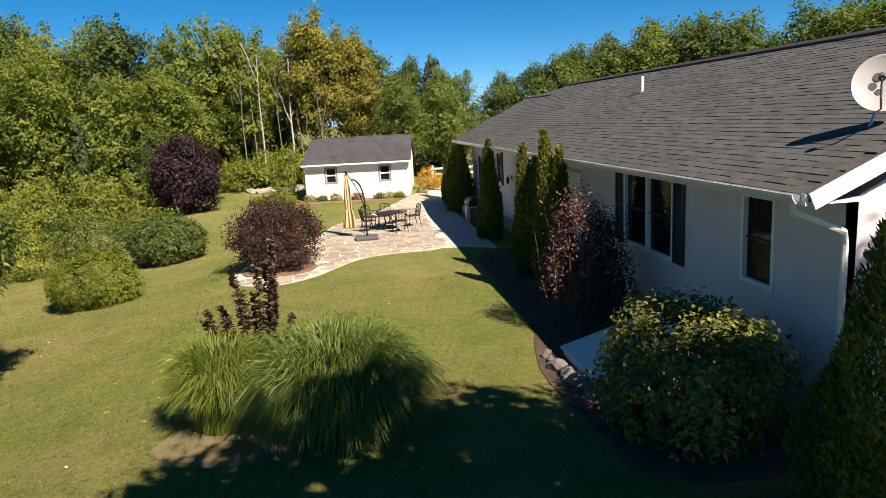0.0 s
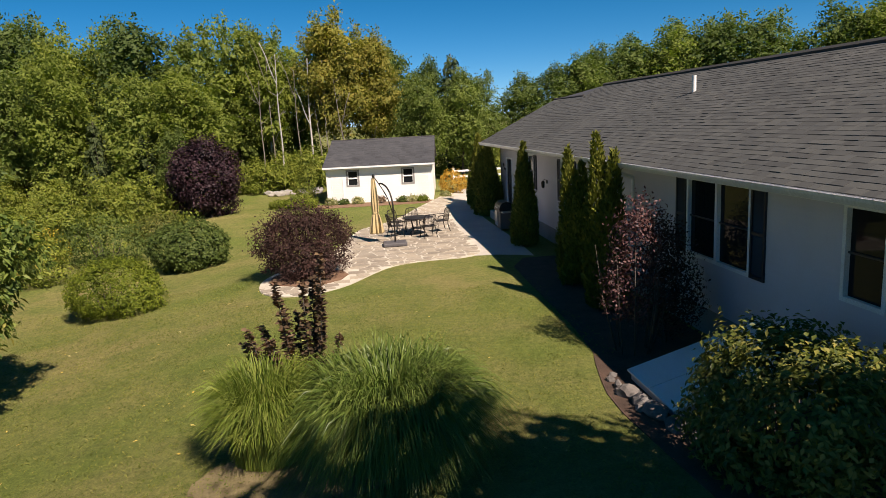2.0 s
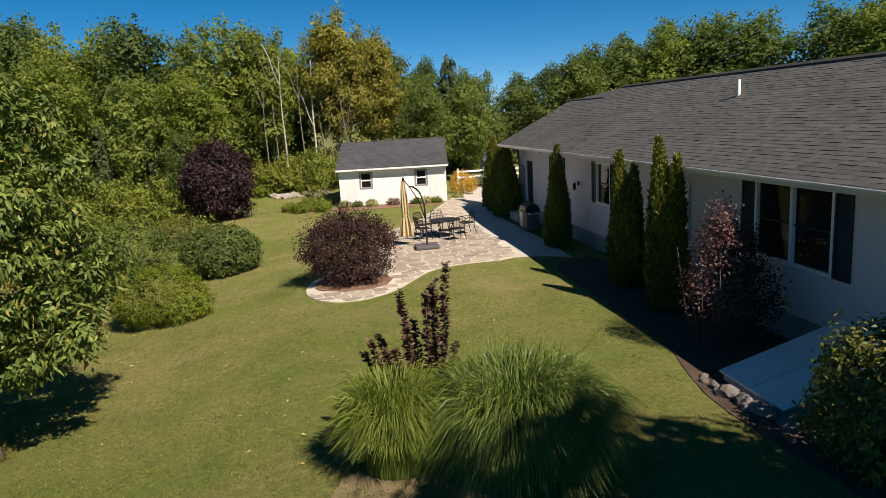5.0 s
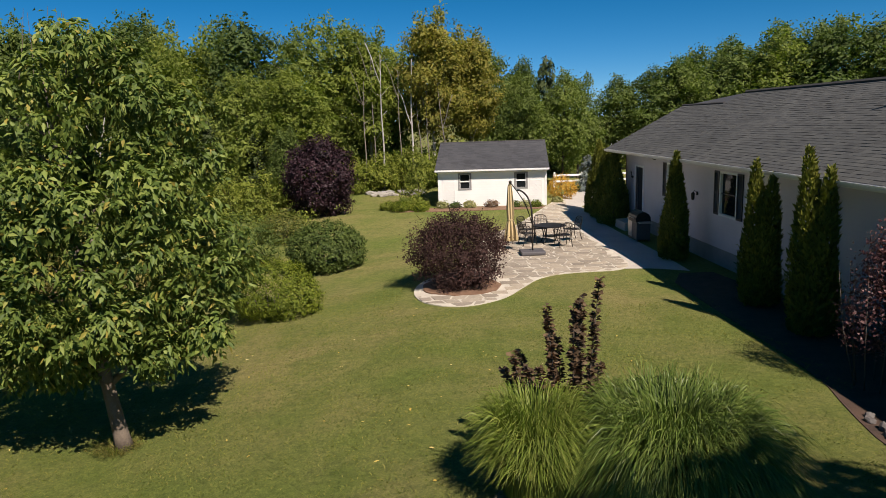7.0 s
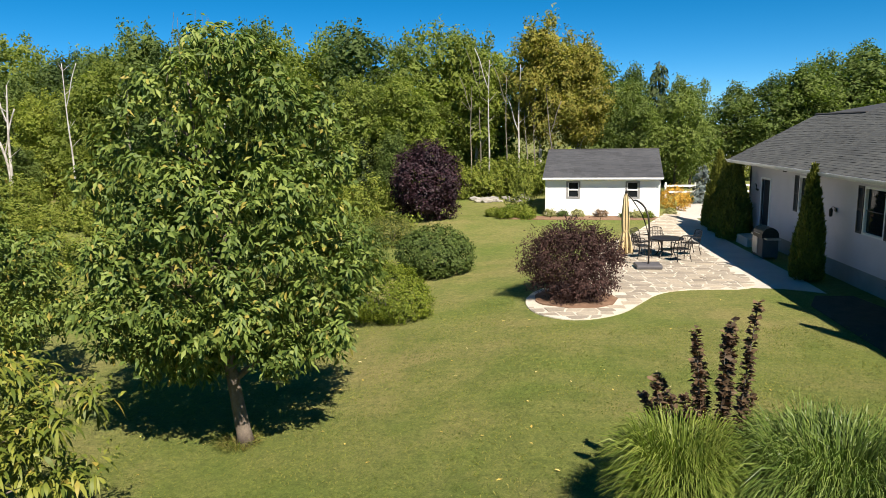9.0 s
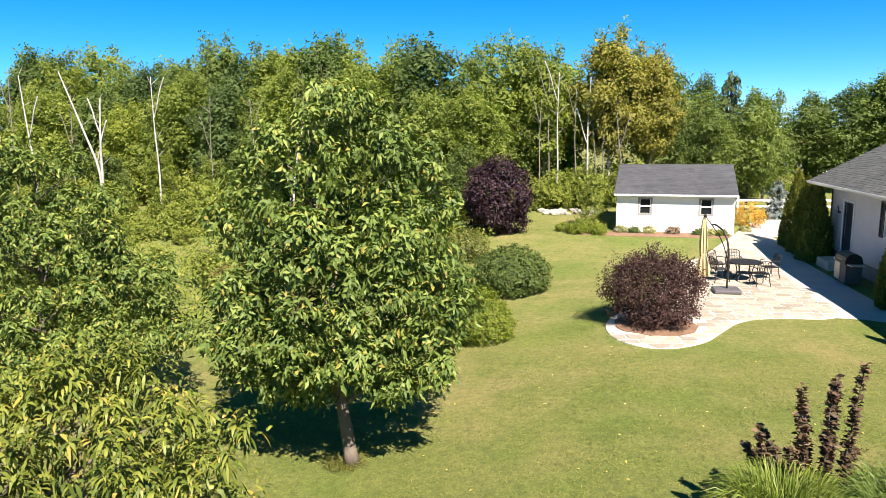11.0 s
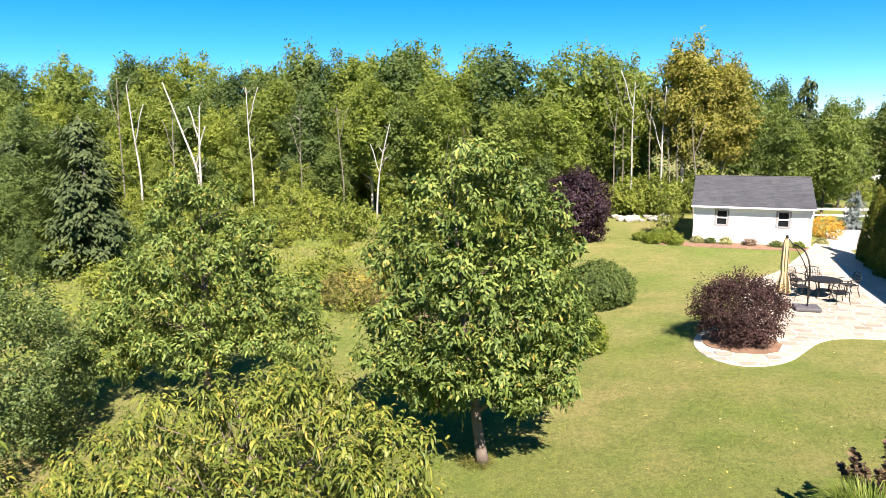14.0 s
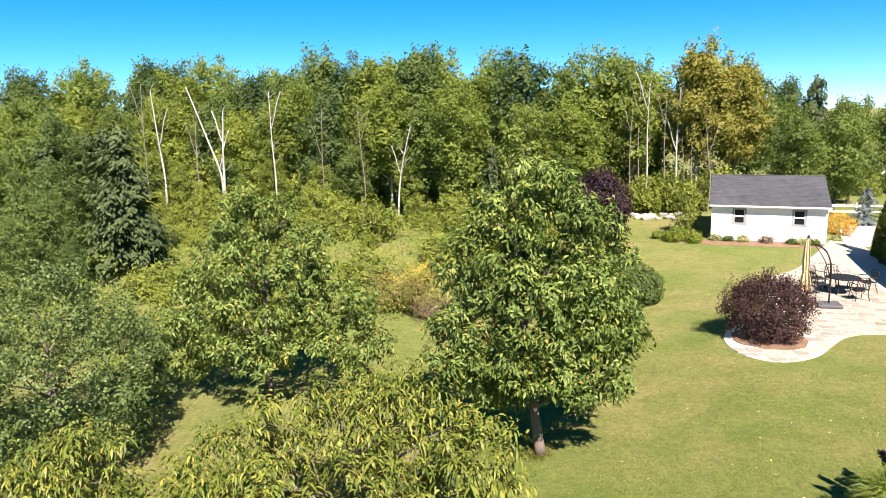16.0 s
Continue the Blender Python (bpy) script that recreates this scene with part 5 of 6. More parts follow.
SPOTS = [(2.74, 26.65, 106), (0.86, 26.05, -75), (2.1, 25.4, 12), (1.58, 27.25, 170), (0.98, 27.05, -140)]
for i, (x, y, rz) in enumerate(SPOTS[1:]):
    copy_thing(first, pose(x, y, 0.05, 0, 0, rz))
first.matrix_basis = pose(SPOTS[0][0], SPOTS[0][1], 0.05, 0, 0, SPOTS[0][2])

umb = thing("cantilever_umbrella", (0.72, 24.2, 0.03), "closed sand-coloured cantilever umbrella on a dark weighted base", "umbrella")
part("base", Mesh().box((0.28, 23.85, 0.035), (1.15, 24.55, 0.17)), M["plastic"], umb, "dark grey weighted base", bevel=0.04)
part("pole", Mesh().tube(bent([(0.73, 24.2, 0.16), (0.73, 24.22, 1.2), (0.7, 24.3, 1.75), (0.58, 24.5, 2.12), (0.4, 24.85, 2.28), (0.3, 25.0, 2.27)], 6), 0.032, 10), M["black_metal"], umb, smooth=True)
part("arm", Mesh().tube(bent([(0.72, 24.25, 1.15), (0.52, 24.58, 1.85), (0.1, 25.25, 2.56)], 5), 0.018, 8), M["black_metal"], umb, smooth=True)
part("hub", Mesh().lathe([(0.02, 2.5), (0.055, 2.52), (0.055, 2.58), (0.02, 2.62)], (0.1, 25.25), 12), M["black_metal"], umb)


def canopy():
    m, k, rows = Mesh(), 48, []
    for z, r, fold in [(2.52, 0.03, 0.0), (2.4, 0.07, 0.15), (2.1, 0.095, 0.2), (1.6, 0.12, 0.24), (1.25, 0.115, 0.2), (1.15, 0.1, 0.12), (1.05, 0.125, 0.25), (0.7, 0.18, 0.34), (0.42, 0.21, 0.4), (0.36, 0.205, 0.4)]:
        rows.append([(0.08 + (2.5 - z) * 0.01 + r * (1 + fold * math.sin(8 * a + z)) * math.cos(a), 25.26 + r * (1 + fold * math.sin(8 * a + z)) * math.sin(a), z) for a in np.linspace(0, 2 * math.pi, k, endpoint=False)])
    v = [p for row in rows for p in row]
    f = [(i * k + j, i * k + (j + 1) % k, (i + 1) * k + (j + 1) % k, (i + 1) * k + j) for i in range(len(rows) - 1) for j in range(k)]
    return m.add(v, f + [tuple(range(k)), tuple((len(rows) - 1) * k + j for j in range(k))])


can = part("canopy", canopy(), M["canvas"], umb, "furled sand-coloured canvas", smooth=True)
part("strap", Mesh().lathe([(0.108, 1.12), (0.118, 1.13), (0.118, 1.17), (0.108, 1.18)], (0.093, 25.26), 16), M["canvas"], can)

grill = thing("grill", (5.3, 26.35, 0.02), "covered dark barbecue grill with pale steel front", "grill")
part("cabinet", Mesh().box((5.05, 25.80, 0.08), (5.6, 26.80, 0.8)), M["plastic"], grill, bevel=0.02)
part("door_panel", Mesh().box((5.025, 26.30, 0.15), (5.05, 26.78, 0.76)), M["steel"], grill, "pale steel door", bevel=0.006)
part("hood", Mesh().tube([(5.32, 25.83, 0.86), (5.32, 26.77, 0.86)], 0.3, 14), M["black_metal"], grill, "dark rounded hood", smooth=False)
part("side_shelf", Mesh().box((5.08, 26.81, 0.76), (5.55, 27.15, 0.8)), M["steel"], grill, bevel=0.008)
part("side_shelf", Mesh().box((5.08, 25.45, 0.76), (5.55, 25.79, 0.8)), M["steel"], grill, bevel=0.008)
part("handle", Mesh().tube([(5.0, 26.00, 0.92), (5.0, 26.60, 0.92)], 0.015, 8), M["steel"], grill)
for x in (5.1, 5.55):
    for y in (25.85, 26.75):
        part("wheel", Mesh().tube([(x - 0.02, y, 0.06), (x + 0.02, y, 0.06)], 0.05, 12), M["plastic"], grill)

# ---- cellar hatch, rocks ----
HX, HY0, HY1 = 3.86, 8.1, 9.84
hatch = thing("cellar_hatch", (4.8, 9.0, 0), "sloped pale cellar bulkhead hatch against the house", "cellar hatch")
HM = (HY0 + HY1) / 2
part("door", sheet([(HX, HY0, 0.17), (HX, HM - 0.01, 0.17), (WX - 0.03, HM - 0.01, 0.85), (WX - 0.03, HY0, 0.85)], 0.04), M["white"], hatch, "pale painted metal leaf", bevel=0.008)
part("door", sheet([(HX, HM + 0.01, 0.17), (HX, HY1, 0.17), (WX - 0.03, HY1, 0.85), (WX - 0.03, HM + 0.01, 0.85)], 0.04), M["white"], hatch, bevel=0.008)
for ya, yb in ((HY0 + 0.05, HY0 + 0.11), (HY1 - 0.11, HY1 - 0.05)):
    p = [(HX + 0.06, -0.1), (WX - 0.03, -0.1), (WX - 0.03, 0.8), (HX + 0.06, 0.13)]
    v = [(x, y, z) for y in (ya, yb) for x, z in p]
    part("side_panel", Mesh().add(v, [(0, 1, 2, 3), (7, 6, 5, 4)] + [(i, 4 + i, 4 + (i + 1) % 4, (i + 1) % 4) for i in range(4)]), M["gutter"], hatch)
part("sill", Mesh().box((HX + 0.06, HY0 + 0.11, -0.1), (HX + 0.12, HY1 - 0.11, 0.13)), M["gutter"], hatch)


def rock(x, y, r, seed):
    g = np.random.default_rng(seed)
    bm = bmesh.new()
    bmesh.ops.create_icosphere(bm, subdivisions=2, radius=1)
    s = Vector((g.uniform(0.7, 1.2), g.uniform(0.9, 1.6), g.uniform(0.6, 1.0))) * r
    off = Vector((seed * 1.7, seed * 0.9, 0))
    for q in bm.verts:
        k = 1 + 0.5 * noise.noise(q.co * 1.2 + off) + 0.2 * noise.noise(q.co * 3 + off)
        q.co = Vector((q.co.x * s.x, q.co.y * s.y, q.co.z * s.z)) * k + Vector((x, y, gz(x, y) + s.z * 0.45))
    bm.verts.index_update()
    mm = Mesh().add([q.co[:] for q in bm.verts], [[q.index for q in f.verts] for f in bm.faces])
    bm.free()
    solo("rock", mm, M["stone"], "rounded grey field stone edging the bed", "rock", "rocks round the cellar hatch")


for i, (x, y, r) in enumerate([(3.58, 9.5, 0.1), (3.62, 9.15, 0.14), (3.68, 8.8, 0.15), (3.56, 9.8, 0.08), (3.72, 8.35, 0.17), (3.5, 9.3, 0.07), (3.85, 7.85, 0.17), (3.66, 9.98, 0.07), (3.56, 8.6, 0.09), (3.95, 7.4, 0.14)]):
    rock(x, y, r, i + 3)

# ---- wall fittings, dish ----
dish = thing("satellite_dish", (6.8, 6.12, 3.9), "round pale grey satellite dish on the roof corner", "satellite dish")
m = Mesh()
dc, dn = Vector((6.93, 6.0, 4.61)), Vector((-0.62, -0.7, 0.35)).normalized()
e1 = dn.cross(Vector((0, 0, 1))).normalized()
e2 = e1.cross(dn)
k = 36
for rr, dep in ((0.0, -0.06), (0.12, -0.055), (0.24, -0.03), (0.34, 0.0), (0.35, 0.006), (0.34, -0.012), (0.24, -0.045), (0.0, -0.075)):
    for j in range(k):
        a = 2 * math.pi * j / k
        m.v.append(tuple(dc + (e1 * math.cos(a) + e2 * math.sin(a) * 1.08) * max(rr, 0.002) + dn * dep))
for i in range(7):
    m.f += [(i * k + j, i * k + (j + 1) % k, (i + 1) * k + (j + 1) % k, (i + 1) * k + j) for j in range(k)]
part("reflector", m, M["dish"], dish, smooth=True)
mark = Mesh()
for u, w, r in ((0.06, 0.1, 0.055), (0.11, -0.02, 0.05), (0.04, -0.1, 0.04)):
    c = dc + e1 * u + e2 * w - dn * 0.048
    mark.tube([c, c + dn * 0.004], r, 12)
part("mark", mark, M["plastic"], dish, "plain dark grey mark")
part("arm", Mesh().tube([dc - e2 * 0.34, dc - e2 * 0.3 + dn * 0.3, dc - e2 * 0.12 + dn * 0.48], 0.014, 7), M["foundation"], dish)
part("receiver", Mesh().tube([dc - e2 * 0.13 + dn * 0.48, dc - e2 * 0.06 + dn * 0.4], 0.04, 10), M["plastic"], dish)
part("mast", Mesh().tube([dc - dn * 0.08, dc - dn * 0.16 - Vector((0, 0, 0.1)), (6.8, 6.12, 3.86)], 0.022, 8), M["steel"], dish)
lamp = thing("wall_lantern", (6.200, 23.03, 2.05), "small dark wall lantern beside a window", "lantern")
part("bracket", Mesh().box((6.200, 23.0, 2.08), (6.246, 23.08, 2.2)).tube([(6.220, 23.04, 2.18), (6.130, 23.04, 2.24), (6.080, 23.04, 2.18)], 0.01, 6), M["black_metal"], lamp)
part("lantern", Mesh().lathe([(0.03, 1.92), (0.055, 1.95), (0.065, 2.12), (0.075, 2.13), (0.02, 2.19)], (6.080, 23.04), 6), M["black_metal"], lamp)
flood = thing("flood_light", (6.000, 26.6, 3.25), "small dark flood light under the eave", "flood light")
part("bracket", Mesh().lathe([(0.06, 3.235), (0.06, 3.265)], (6.000, 26.6), 12), M["plastic"], flood)
for dy in (-0.1, 0.1):
    part("lamp_head", Mesh().tube([(6.000, 26.6 + dy * 0.4, 3.21), (5.940, 26.6 + dy, 3.15)], [0.035, 0.06], 10), M["plastic"], flood)
hang = thing("wall_ornament", (6.200, 29.9, 2.2), "small dark wrought ornament beside the door", "ornament")
part("bracket", Mesh().tube(bent([(6.240, 30.2, 2.3), (6.180, 30.15, 2.42), (6.160, 30.05, 2.32), (6.200, 30.03, 2.2), (6.240, 30.1, 2.12)], 4), 0.014, 6), M["black_metal"], hang)
part("plate", Mesh().box((6.220, 29.98, 2.12), (6.246, 30.25, 2.2)), M["black_metal"], hang)

# ---- small plants by the shed ----
for i, (x, y, r, mat, lab) in enumerate([(-2.0, 36.25, 0.3, "pale_leaf", "small cream-edged plant at the foot of the shed"), (-1.35, 36.15, 0.24, "lilac_leaf", "small dark green plant at the foot of the shed"), (-0.6, 36.0, 0.28, "pale_leaf", "small cream-edged plant at the foot of the shed"), (0.55, 35.85, 0.31, "twig", "small pinkish dry plant at the foot of the shed"),
                                         (1.75, 35.7, 0.24, "lilac_leaf", "small dark green plant at the foot of the shed"), (2.3, 35.62, 0.3, "pale_leaf", "small cream-edged plant at the foot of the shed"), (2.85, 35.58, 0.27, "round_leaf", "small yellow-green plant at the foot of the shed"), (4.3, 37.0, 0.25, "pale_leaf", "small cream-edged plant beside the shed corner")]):
    z = gz(x, y)
    shrub("bedding_plant", (x, y, z + 0.02), lab, M[mat], [(x, y, z + r * 0.5, r, r * 0.9, r * 0.6), (x + r * 0.5, y - 0.05, z + r * 0.35, r * 0.6, r * 0.5, r * 0.45)], dict(twigs=130, per=8, twig=0.1, leaf=0.11, width=0.045, droop=0.3, shell=0.3, rise=0.6), 4, 0.01, r, "plants along the shed", category="plant", seed=80 + i)
z = gz(5.1, 39.3)
shrub("golden_shrub", (5.1, 39.4, z), "orange-yellow autumn shrub beside the shed", M["gold_leaf"], [(5.1, 39.4, z + 0.75, 0.75, 0.75, 0.7), (5.4, 39.2, z + 0.55, 0.5, 0.5, 0.5), (4.8, 39.5, z + 0.6, 0.5, 0.5, 0.55)], dict(twigs=420, per=9, twig=0.12, leaf=0.09, width=0.055, droop=0.15, shell=0.2), 7, 0.015, 1.0, seed=90)

# ---- trellises on the shed ----
def lattice_slat(x, y, z, c, up, wide=0.6, tall=1.55, half=0.014):
    """A slanting slat cut off at the panel's edges."""
    lo, hi = max(0.0, -c if up > 0 else c - tall), min(wide, tall - c if up > 0 else c)
    if hi - lo < 0.08:
        return None
    a, b = (lo, c + up * lo), (hi, c + up * hi)
    q = [(x + u, d, z + w + s * half * 1.414) for d in (y, y + 0.004) for (u, w), s in ((a, -1), (b, -1), (b, 1), (a, 1))]
    return Mesh().add(q, [(0, 1, 2, 3), (7, 6, 5, 4)] + [(k, 4 + k, 4 + (k + 1) % 4, (k + 1) % 4) for k in range(4)])


for x in (-1.62, 2.98):
    z, yb = gz(x, 36.4) + 0.05, SY0 + math.tan(radians(SHED_TURN)) * (x - SX0) - 0.022
    tr = thing("trellis", (x, yb, z), "white diamond lattice trellis fixed to the shed wall", "trellis", "trellises on the shed")
    for dx in (-0.31, 0.31):
        part("post", Mesh().box((x + dx - 0.018, yb - 0.004, z), (x + dx + 0.018, yb + 0.018, z + 1.75)), M["shed_siding"], tr)
    for k in range(14):
        for up in (1, -1):
            m = lattice_slat(x - 0.3, yb + (0.002 if up > 0 else 0.007), z + 0.15, -0.6 + 0.2 * k + (0 if up > 0 else 0.6), up)
            if m:
                part("slat", m, M["shed_siding"], tr)
    tr.rotation_euler = (0, 0, radians(SHED_TURN))

# ---- white fence ----
fence = thing("rail_fence", (9.0, 47.0, 0.2), "white two-rail fence beyond the drive", "fence")
for i in range(8):
    x = 6.2 + i * 1.9
    part("post", Mesh().box((x - 0.06, 46.94, 0.0), (x + 0.06, 47.06, 1.15)), M["white"], fence, bevel=0.01)
for z in (0.45, 0.85):
    part("rail", Mesh().box((6.1, 46.97, z), (19.6, 47.03, z + 0.13)), M["white"], fence)

# ---- woodland ----
def wood_mesh(kind, seed):
    """A woodland tree about 12 m tall, standing at the origin: trunk and crown meshes."""
    g = np.random.default_rng(seed)
    small = kind == "fine"
    kind = "tall" if small else kind
    if kind == "conifer":
        n, H, nb = 6200, 11.5, 150
        bf, ba = np.linspace(0.03, 0.97, nb) ** 1.15, g.uniform(0, 2 * math.pi, nb)
        bl = 2.7 * (1 - bf) ** 0.6 * g.uniform(0.4, 1.2, nb) + 0.2
        k = g.choice(nb, size=n, p=bl / bl.sum())
        s = g.uniform(0.12, 1.0, n)
        d = np.stack([np.cos(ba[k]), np.sin(ba[k]), np.zeros(n)], -1)
        side = np.stack([-d[:, 1], d[:, 0], np.zeros(n)], -1)
        P = d * (bl[k] * s)[:, None] + side * (g.normal(size=n) * 0.16 * bl[k] * (1.15 - s))[:, None]
        P[:, 2] = 0.4 + bf[k] * (H - 0.5) - 0.5 * bl[k] * s + 0.2 * bl[k] * s ** 2 - np.abs(g.normal(size=n)) * 0.42
        return Mesh().tube([(0, 0, -0.3), (0, 0, H * 0.95)], [0.2, 0.03], 7), leaves(P, unit(d * 0.7 + side * g.normal(size=(n, 1)) * 0.7 + np.array([0, 0, -0.8])), unit(np.array([0, 0, 0.7]) + d * 0.9 + g.normal(size=(n, 3)) * 0.3), g.uniform(0.22, 0.46, n), g.uniform(0.1, 0.19, n), 0.15)
    low = {"broad": 1.6, "tall": 3.4, "bush": 0.0}[kind]
    H = {"broad": 11.5, "tall": 12.5, "bush": 4.2}[kind]
    r = {"broad": 2.9, "tall": 2.6, "bush": 2.5}[kind]
    env = lobed(0, 0, low, H, r, {"broad": 9, "tall": 10, "bush": 6}[kind], seed)
    if kind == "bush":
        return limbs((0, 0, -0.3), H * 0.8, 0.12, 6, 1.6, seed, (0.2, 0.1), 0.2), sprays(pads(env, 40, 0.7, 0.7, 0.75, seed), 270, 10, 0.4, 0.34, 0.24, 0.2, 0.3, seed, 0.25, 0.45, 0.28, blades)
    env[0] = (0, 0, low + (H - low) * 0.48, r * 0.6, r * 0.6, (H - low) * 0.5)
    sp = sprays(pads(env, {"broad": 150, "tall": 110}[kind], 0.82, 0.6, 0.84, seed), 2300 if small else {"broad": 1350, "tall": 1250}[kind], 10, 0.4, 0.25 if small else 0.27, 0.17 if small else 0.19, 0.2, 0.3, seed, 0.2, 0.45, 0.26, blades)
    inner = sprays(shrunk(env, 0.7), 150, 8, 0.5, 0.55, 0.4, 0.2, 0.3, seed + 2, 0.2, 0.5, 0.38, blades)
    lead = [(g.uniform(-0.5, 0.5) * r, g.uniform(-0.5, 0.5) * r, H * g.uniform(0.86, 1.02), 0.22, 0.22, g.uniform(0.5, 1.0)) for _ in range(12)]
    return limbs((0, 0, -0.3), H * 0.9, 0.16, 10, 2.8, seed, (0.3, 0.1), 0.3), join(sp, inner, sprays(lead, 130, 8, 0.35, 0.26, 0.16, 0.1, 0.35, seed + 1, 0.8, 0.5, 0.38, blades))


def wood_tree(name, kind, seed, leaf, bark, label, category="tree"):
    t, c = wood_mesh(kind, seed)
    ob = thing(name, (0, 0, 0), label, category, "woodland behind the garden")
    part("trunk", t, bark, ob, smooth=True)
    part("crown", c, leaf, ob)
    return ob


STOCK = {
    "green": [wood_tree("woodland_tree", "broad", s, M["wood_green"], M["dark_bark"], "leafy green woodland tree behind the garden") for s in (101, 102, 103)],
    "dark": [wood_tree("woodland_tree", "broad", s, M["wood_dark"], M["dark_bark"], "dense dark green woodland tree") for s in (104, 105)],
    "yellow": [wood_tree("woodland_tree", "broad", s, M["wood_yellow"], M["dark_bark"], "yellow-green woodland tree in early autumn") for s in (106, 107)],
    "ochre": [wood_tree("birch_tree", "fine", s, M["wood_ochre"], M["birch"], "pale-barked tree turning ochre yellow") for s in (108,)],
    "birch": [wood_tree("birch_tree", "tall", s, M["wood_yellow"], M["birch"], "slender white-barked birch with yellow-green leaves") for s in (109, 110)],
    "conifer": [wood_tree("conifer_tree", "conifer", s, M["conifer"], M["dark_bark"], "dark conifer standing among broadleaf trees", "conifer") for s in (111, 112)],
    "bush": [wood_tree("thicket_bush", "bush", s, M["weed"], M["dark_bark"], "bright green bushy growth at the woodland edge", "bush") for s in (113, 114)],
}
_used = set()


def plant(kind, x, y, scale, wide=1.0, turn=None, z=None):
    stock = STOCK[kind]
    ob = stock[int(abs(x * 7 + y * 13)) % len(stock)]
    rz = (x * 37 + y * 61) % 360 if turn is None else turn
    zz = gz(x, y) if z is None else z
    if ob.name not in _used:
        _used.add(ob.name)
        ob.scale = (scale * wide, scale * wide, scale)
        ob.location, ob.rotation_euler = (x, y, zz), (0, 0, radians(rz))
        return ob
    c = copy_thing(ob, pose(x, y, zz, 0, 0, rz))
    c.scale = (scale * wide, scale * wide, scale)
    return c


g = np.random.default_rng(77)
# front row of the wood, from the meadow on the far side round to the drive
EDGE = [(-68 + 3.35 * i + g.uniform(-0.8, 0.8), 49.5 + 2.6 * math.sin(0.062 * (i * 3.35) + 0.2) - 4.6 * ease(-34, -12, -68 + 3.35 * i) + g.uniform(-1, 1)) for i in range(18)]
KINDS = ["green", "birch", "dark", "yellow", "green", "birch", "green", "dark", "yellow", "green", "birch", "dark"]
for i, (x, y) in enumerate(EDGE):
    x, y = float(x), float(y)
    plant(KINDS[i % 12], x, y, g.uniform(0.62, 0.82), g.uniform(0.95, 1.2))
    for k in range(1 + i % 2):
        plant(["green", "dark", "yellow", "green", "dark", "birch"][int(g.integers(6))], x - 0.8 + 2.0 * k + g.uniform(-0.8, 0.8), y + 5 + 3 * k + g.uniform(-1.2, 1.2), (1.09 - 0.12 * ease(-26, -17, x)) * g.uniform(0.9, 1.07), g.uniform(0.95, 1.15))
for x, y, kind, s in [(-6.5, 50, "birch", 0.86), (-2.0, 49.5, "ochre", 0.93), (0.8, 51, "ochre", 0.86), (-5, 55, "green", 0.9), (2.5, 56, "dark", 0.86), (8.2, 60, "conifer", 0.92), (-8.5, 52, "green", 0.85), (6.2, 62, "dark", 0.82), (4.2, 47.5, "green", 0.62), (7.2, 49.0, "dark", 0.66), (9.5, 54, "green", 0.66),
                      (14.8, 62, "dark", 0.68), (17.5, 61, "dark", 0.73), (20.5, 61, "dark", 0.8), (24.5, 61, "dark", 0.84), (28.5, 60, "green", 0.97), (32, 58, "dark", 1.0), (36, 57, "dark", 1.02), (34, 62, "green", 1.04), (30.5, 64, "dark", 1.04), (26.5, 64, "dark", 0.95), (22.5, 64, "dark", 0.88), (39, 52, "dark", 1.0), (40, 47, "yellow", 0.98), (44, 52, "dark", 1.05), (38.5, 42, "dark", 0.96), (42, 38, "green", 0.9), (38, 34, "dark", 0.84), (40, 28, "green", 0.86),
                      (-36, 25, "dark", 0.42), (-39.5, 28.5, "dark", 0.5), (-42, 27, "dark", 0.55), (-38.5, 25.5, "dark", 0.42), (-33.5, 23.4, "dark", 0.24), (-36.2, 22.6, "dark", 0.34), (-47, 36, "green", 0.66), (-54, 34, "dark", 0.72), (-44.5, 29, "green", 0.5), (-44, 34, "dark", 0.7), (-52, 40, "green", 0.8), (-50, 30, "dark", 0.75), (-62, 40, "dark", 0.85), (-70, 48, "green", 0.9), (-58, 26, "dark", 0.8), (-16, 43, "conifer", 0.5), (-13, 42.5, "conifer", 0.45), (-11, 41, "dark", 0.4), (-46, 38.5, "dark", 0.6), (-48.5, 35, "dark", 0.55), (-52, 36, "conifer", 0.6), (-49, 41.5, "conifer", 0.62), (-43.5, 38.5, "dark", 0.5), (-40.5, 30.5, "dark", 0.36), (-46, 31, "dark", 0.5)]:
    plant(kind, x, y, s, 1.3 if x > 11 else 1.0)
for x, y, s, w in [(-33.6, 27.6, 0.74, 1.55), (-36.6, 30.2, 0.6, 1.5), (-38.6, 33.2, 0.6, 1.6), (-41.5, 35.5, 0.66, 1.6), (-44.8, 37.6, 0.62, 1.5), (-44, 33, 0.58, 1.7)]:
    plant("conifer", x, y, s, w)
for i in range(10):
    x = -47 + i * 4.0 + g.uniform(-0.9, 0.9)
    plant(["yellow", "green", "dark"][i % 3], x, 45.5 + 0.1 * abs(x + 20) + g.uniform(-2, 1.5), g.uniform(0.3, 0.48), g.uniform(1.0, 1.4))
for i in range(34):
    x = -44 + i * 1.0 + g.uniform(-0.8, 0.8)
    plant("bush", x, 38.5 + 0.12 * abs(x + 20) + g.uniform(-4, 5), g.uniform(0.28, 0.62))
for i in range(64):
    x = -42 + 31 * g.random()
    y = max(24 + 1.15 * (x + 14), 18.0) + 2 + 18 * g.random() ** 1.2
    plant("bush", x, min(y, 41.0), g.uniform(0.18, 0.44), g.uniform(1.0, 1.5))
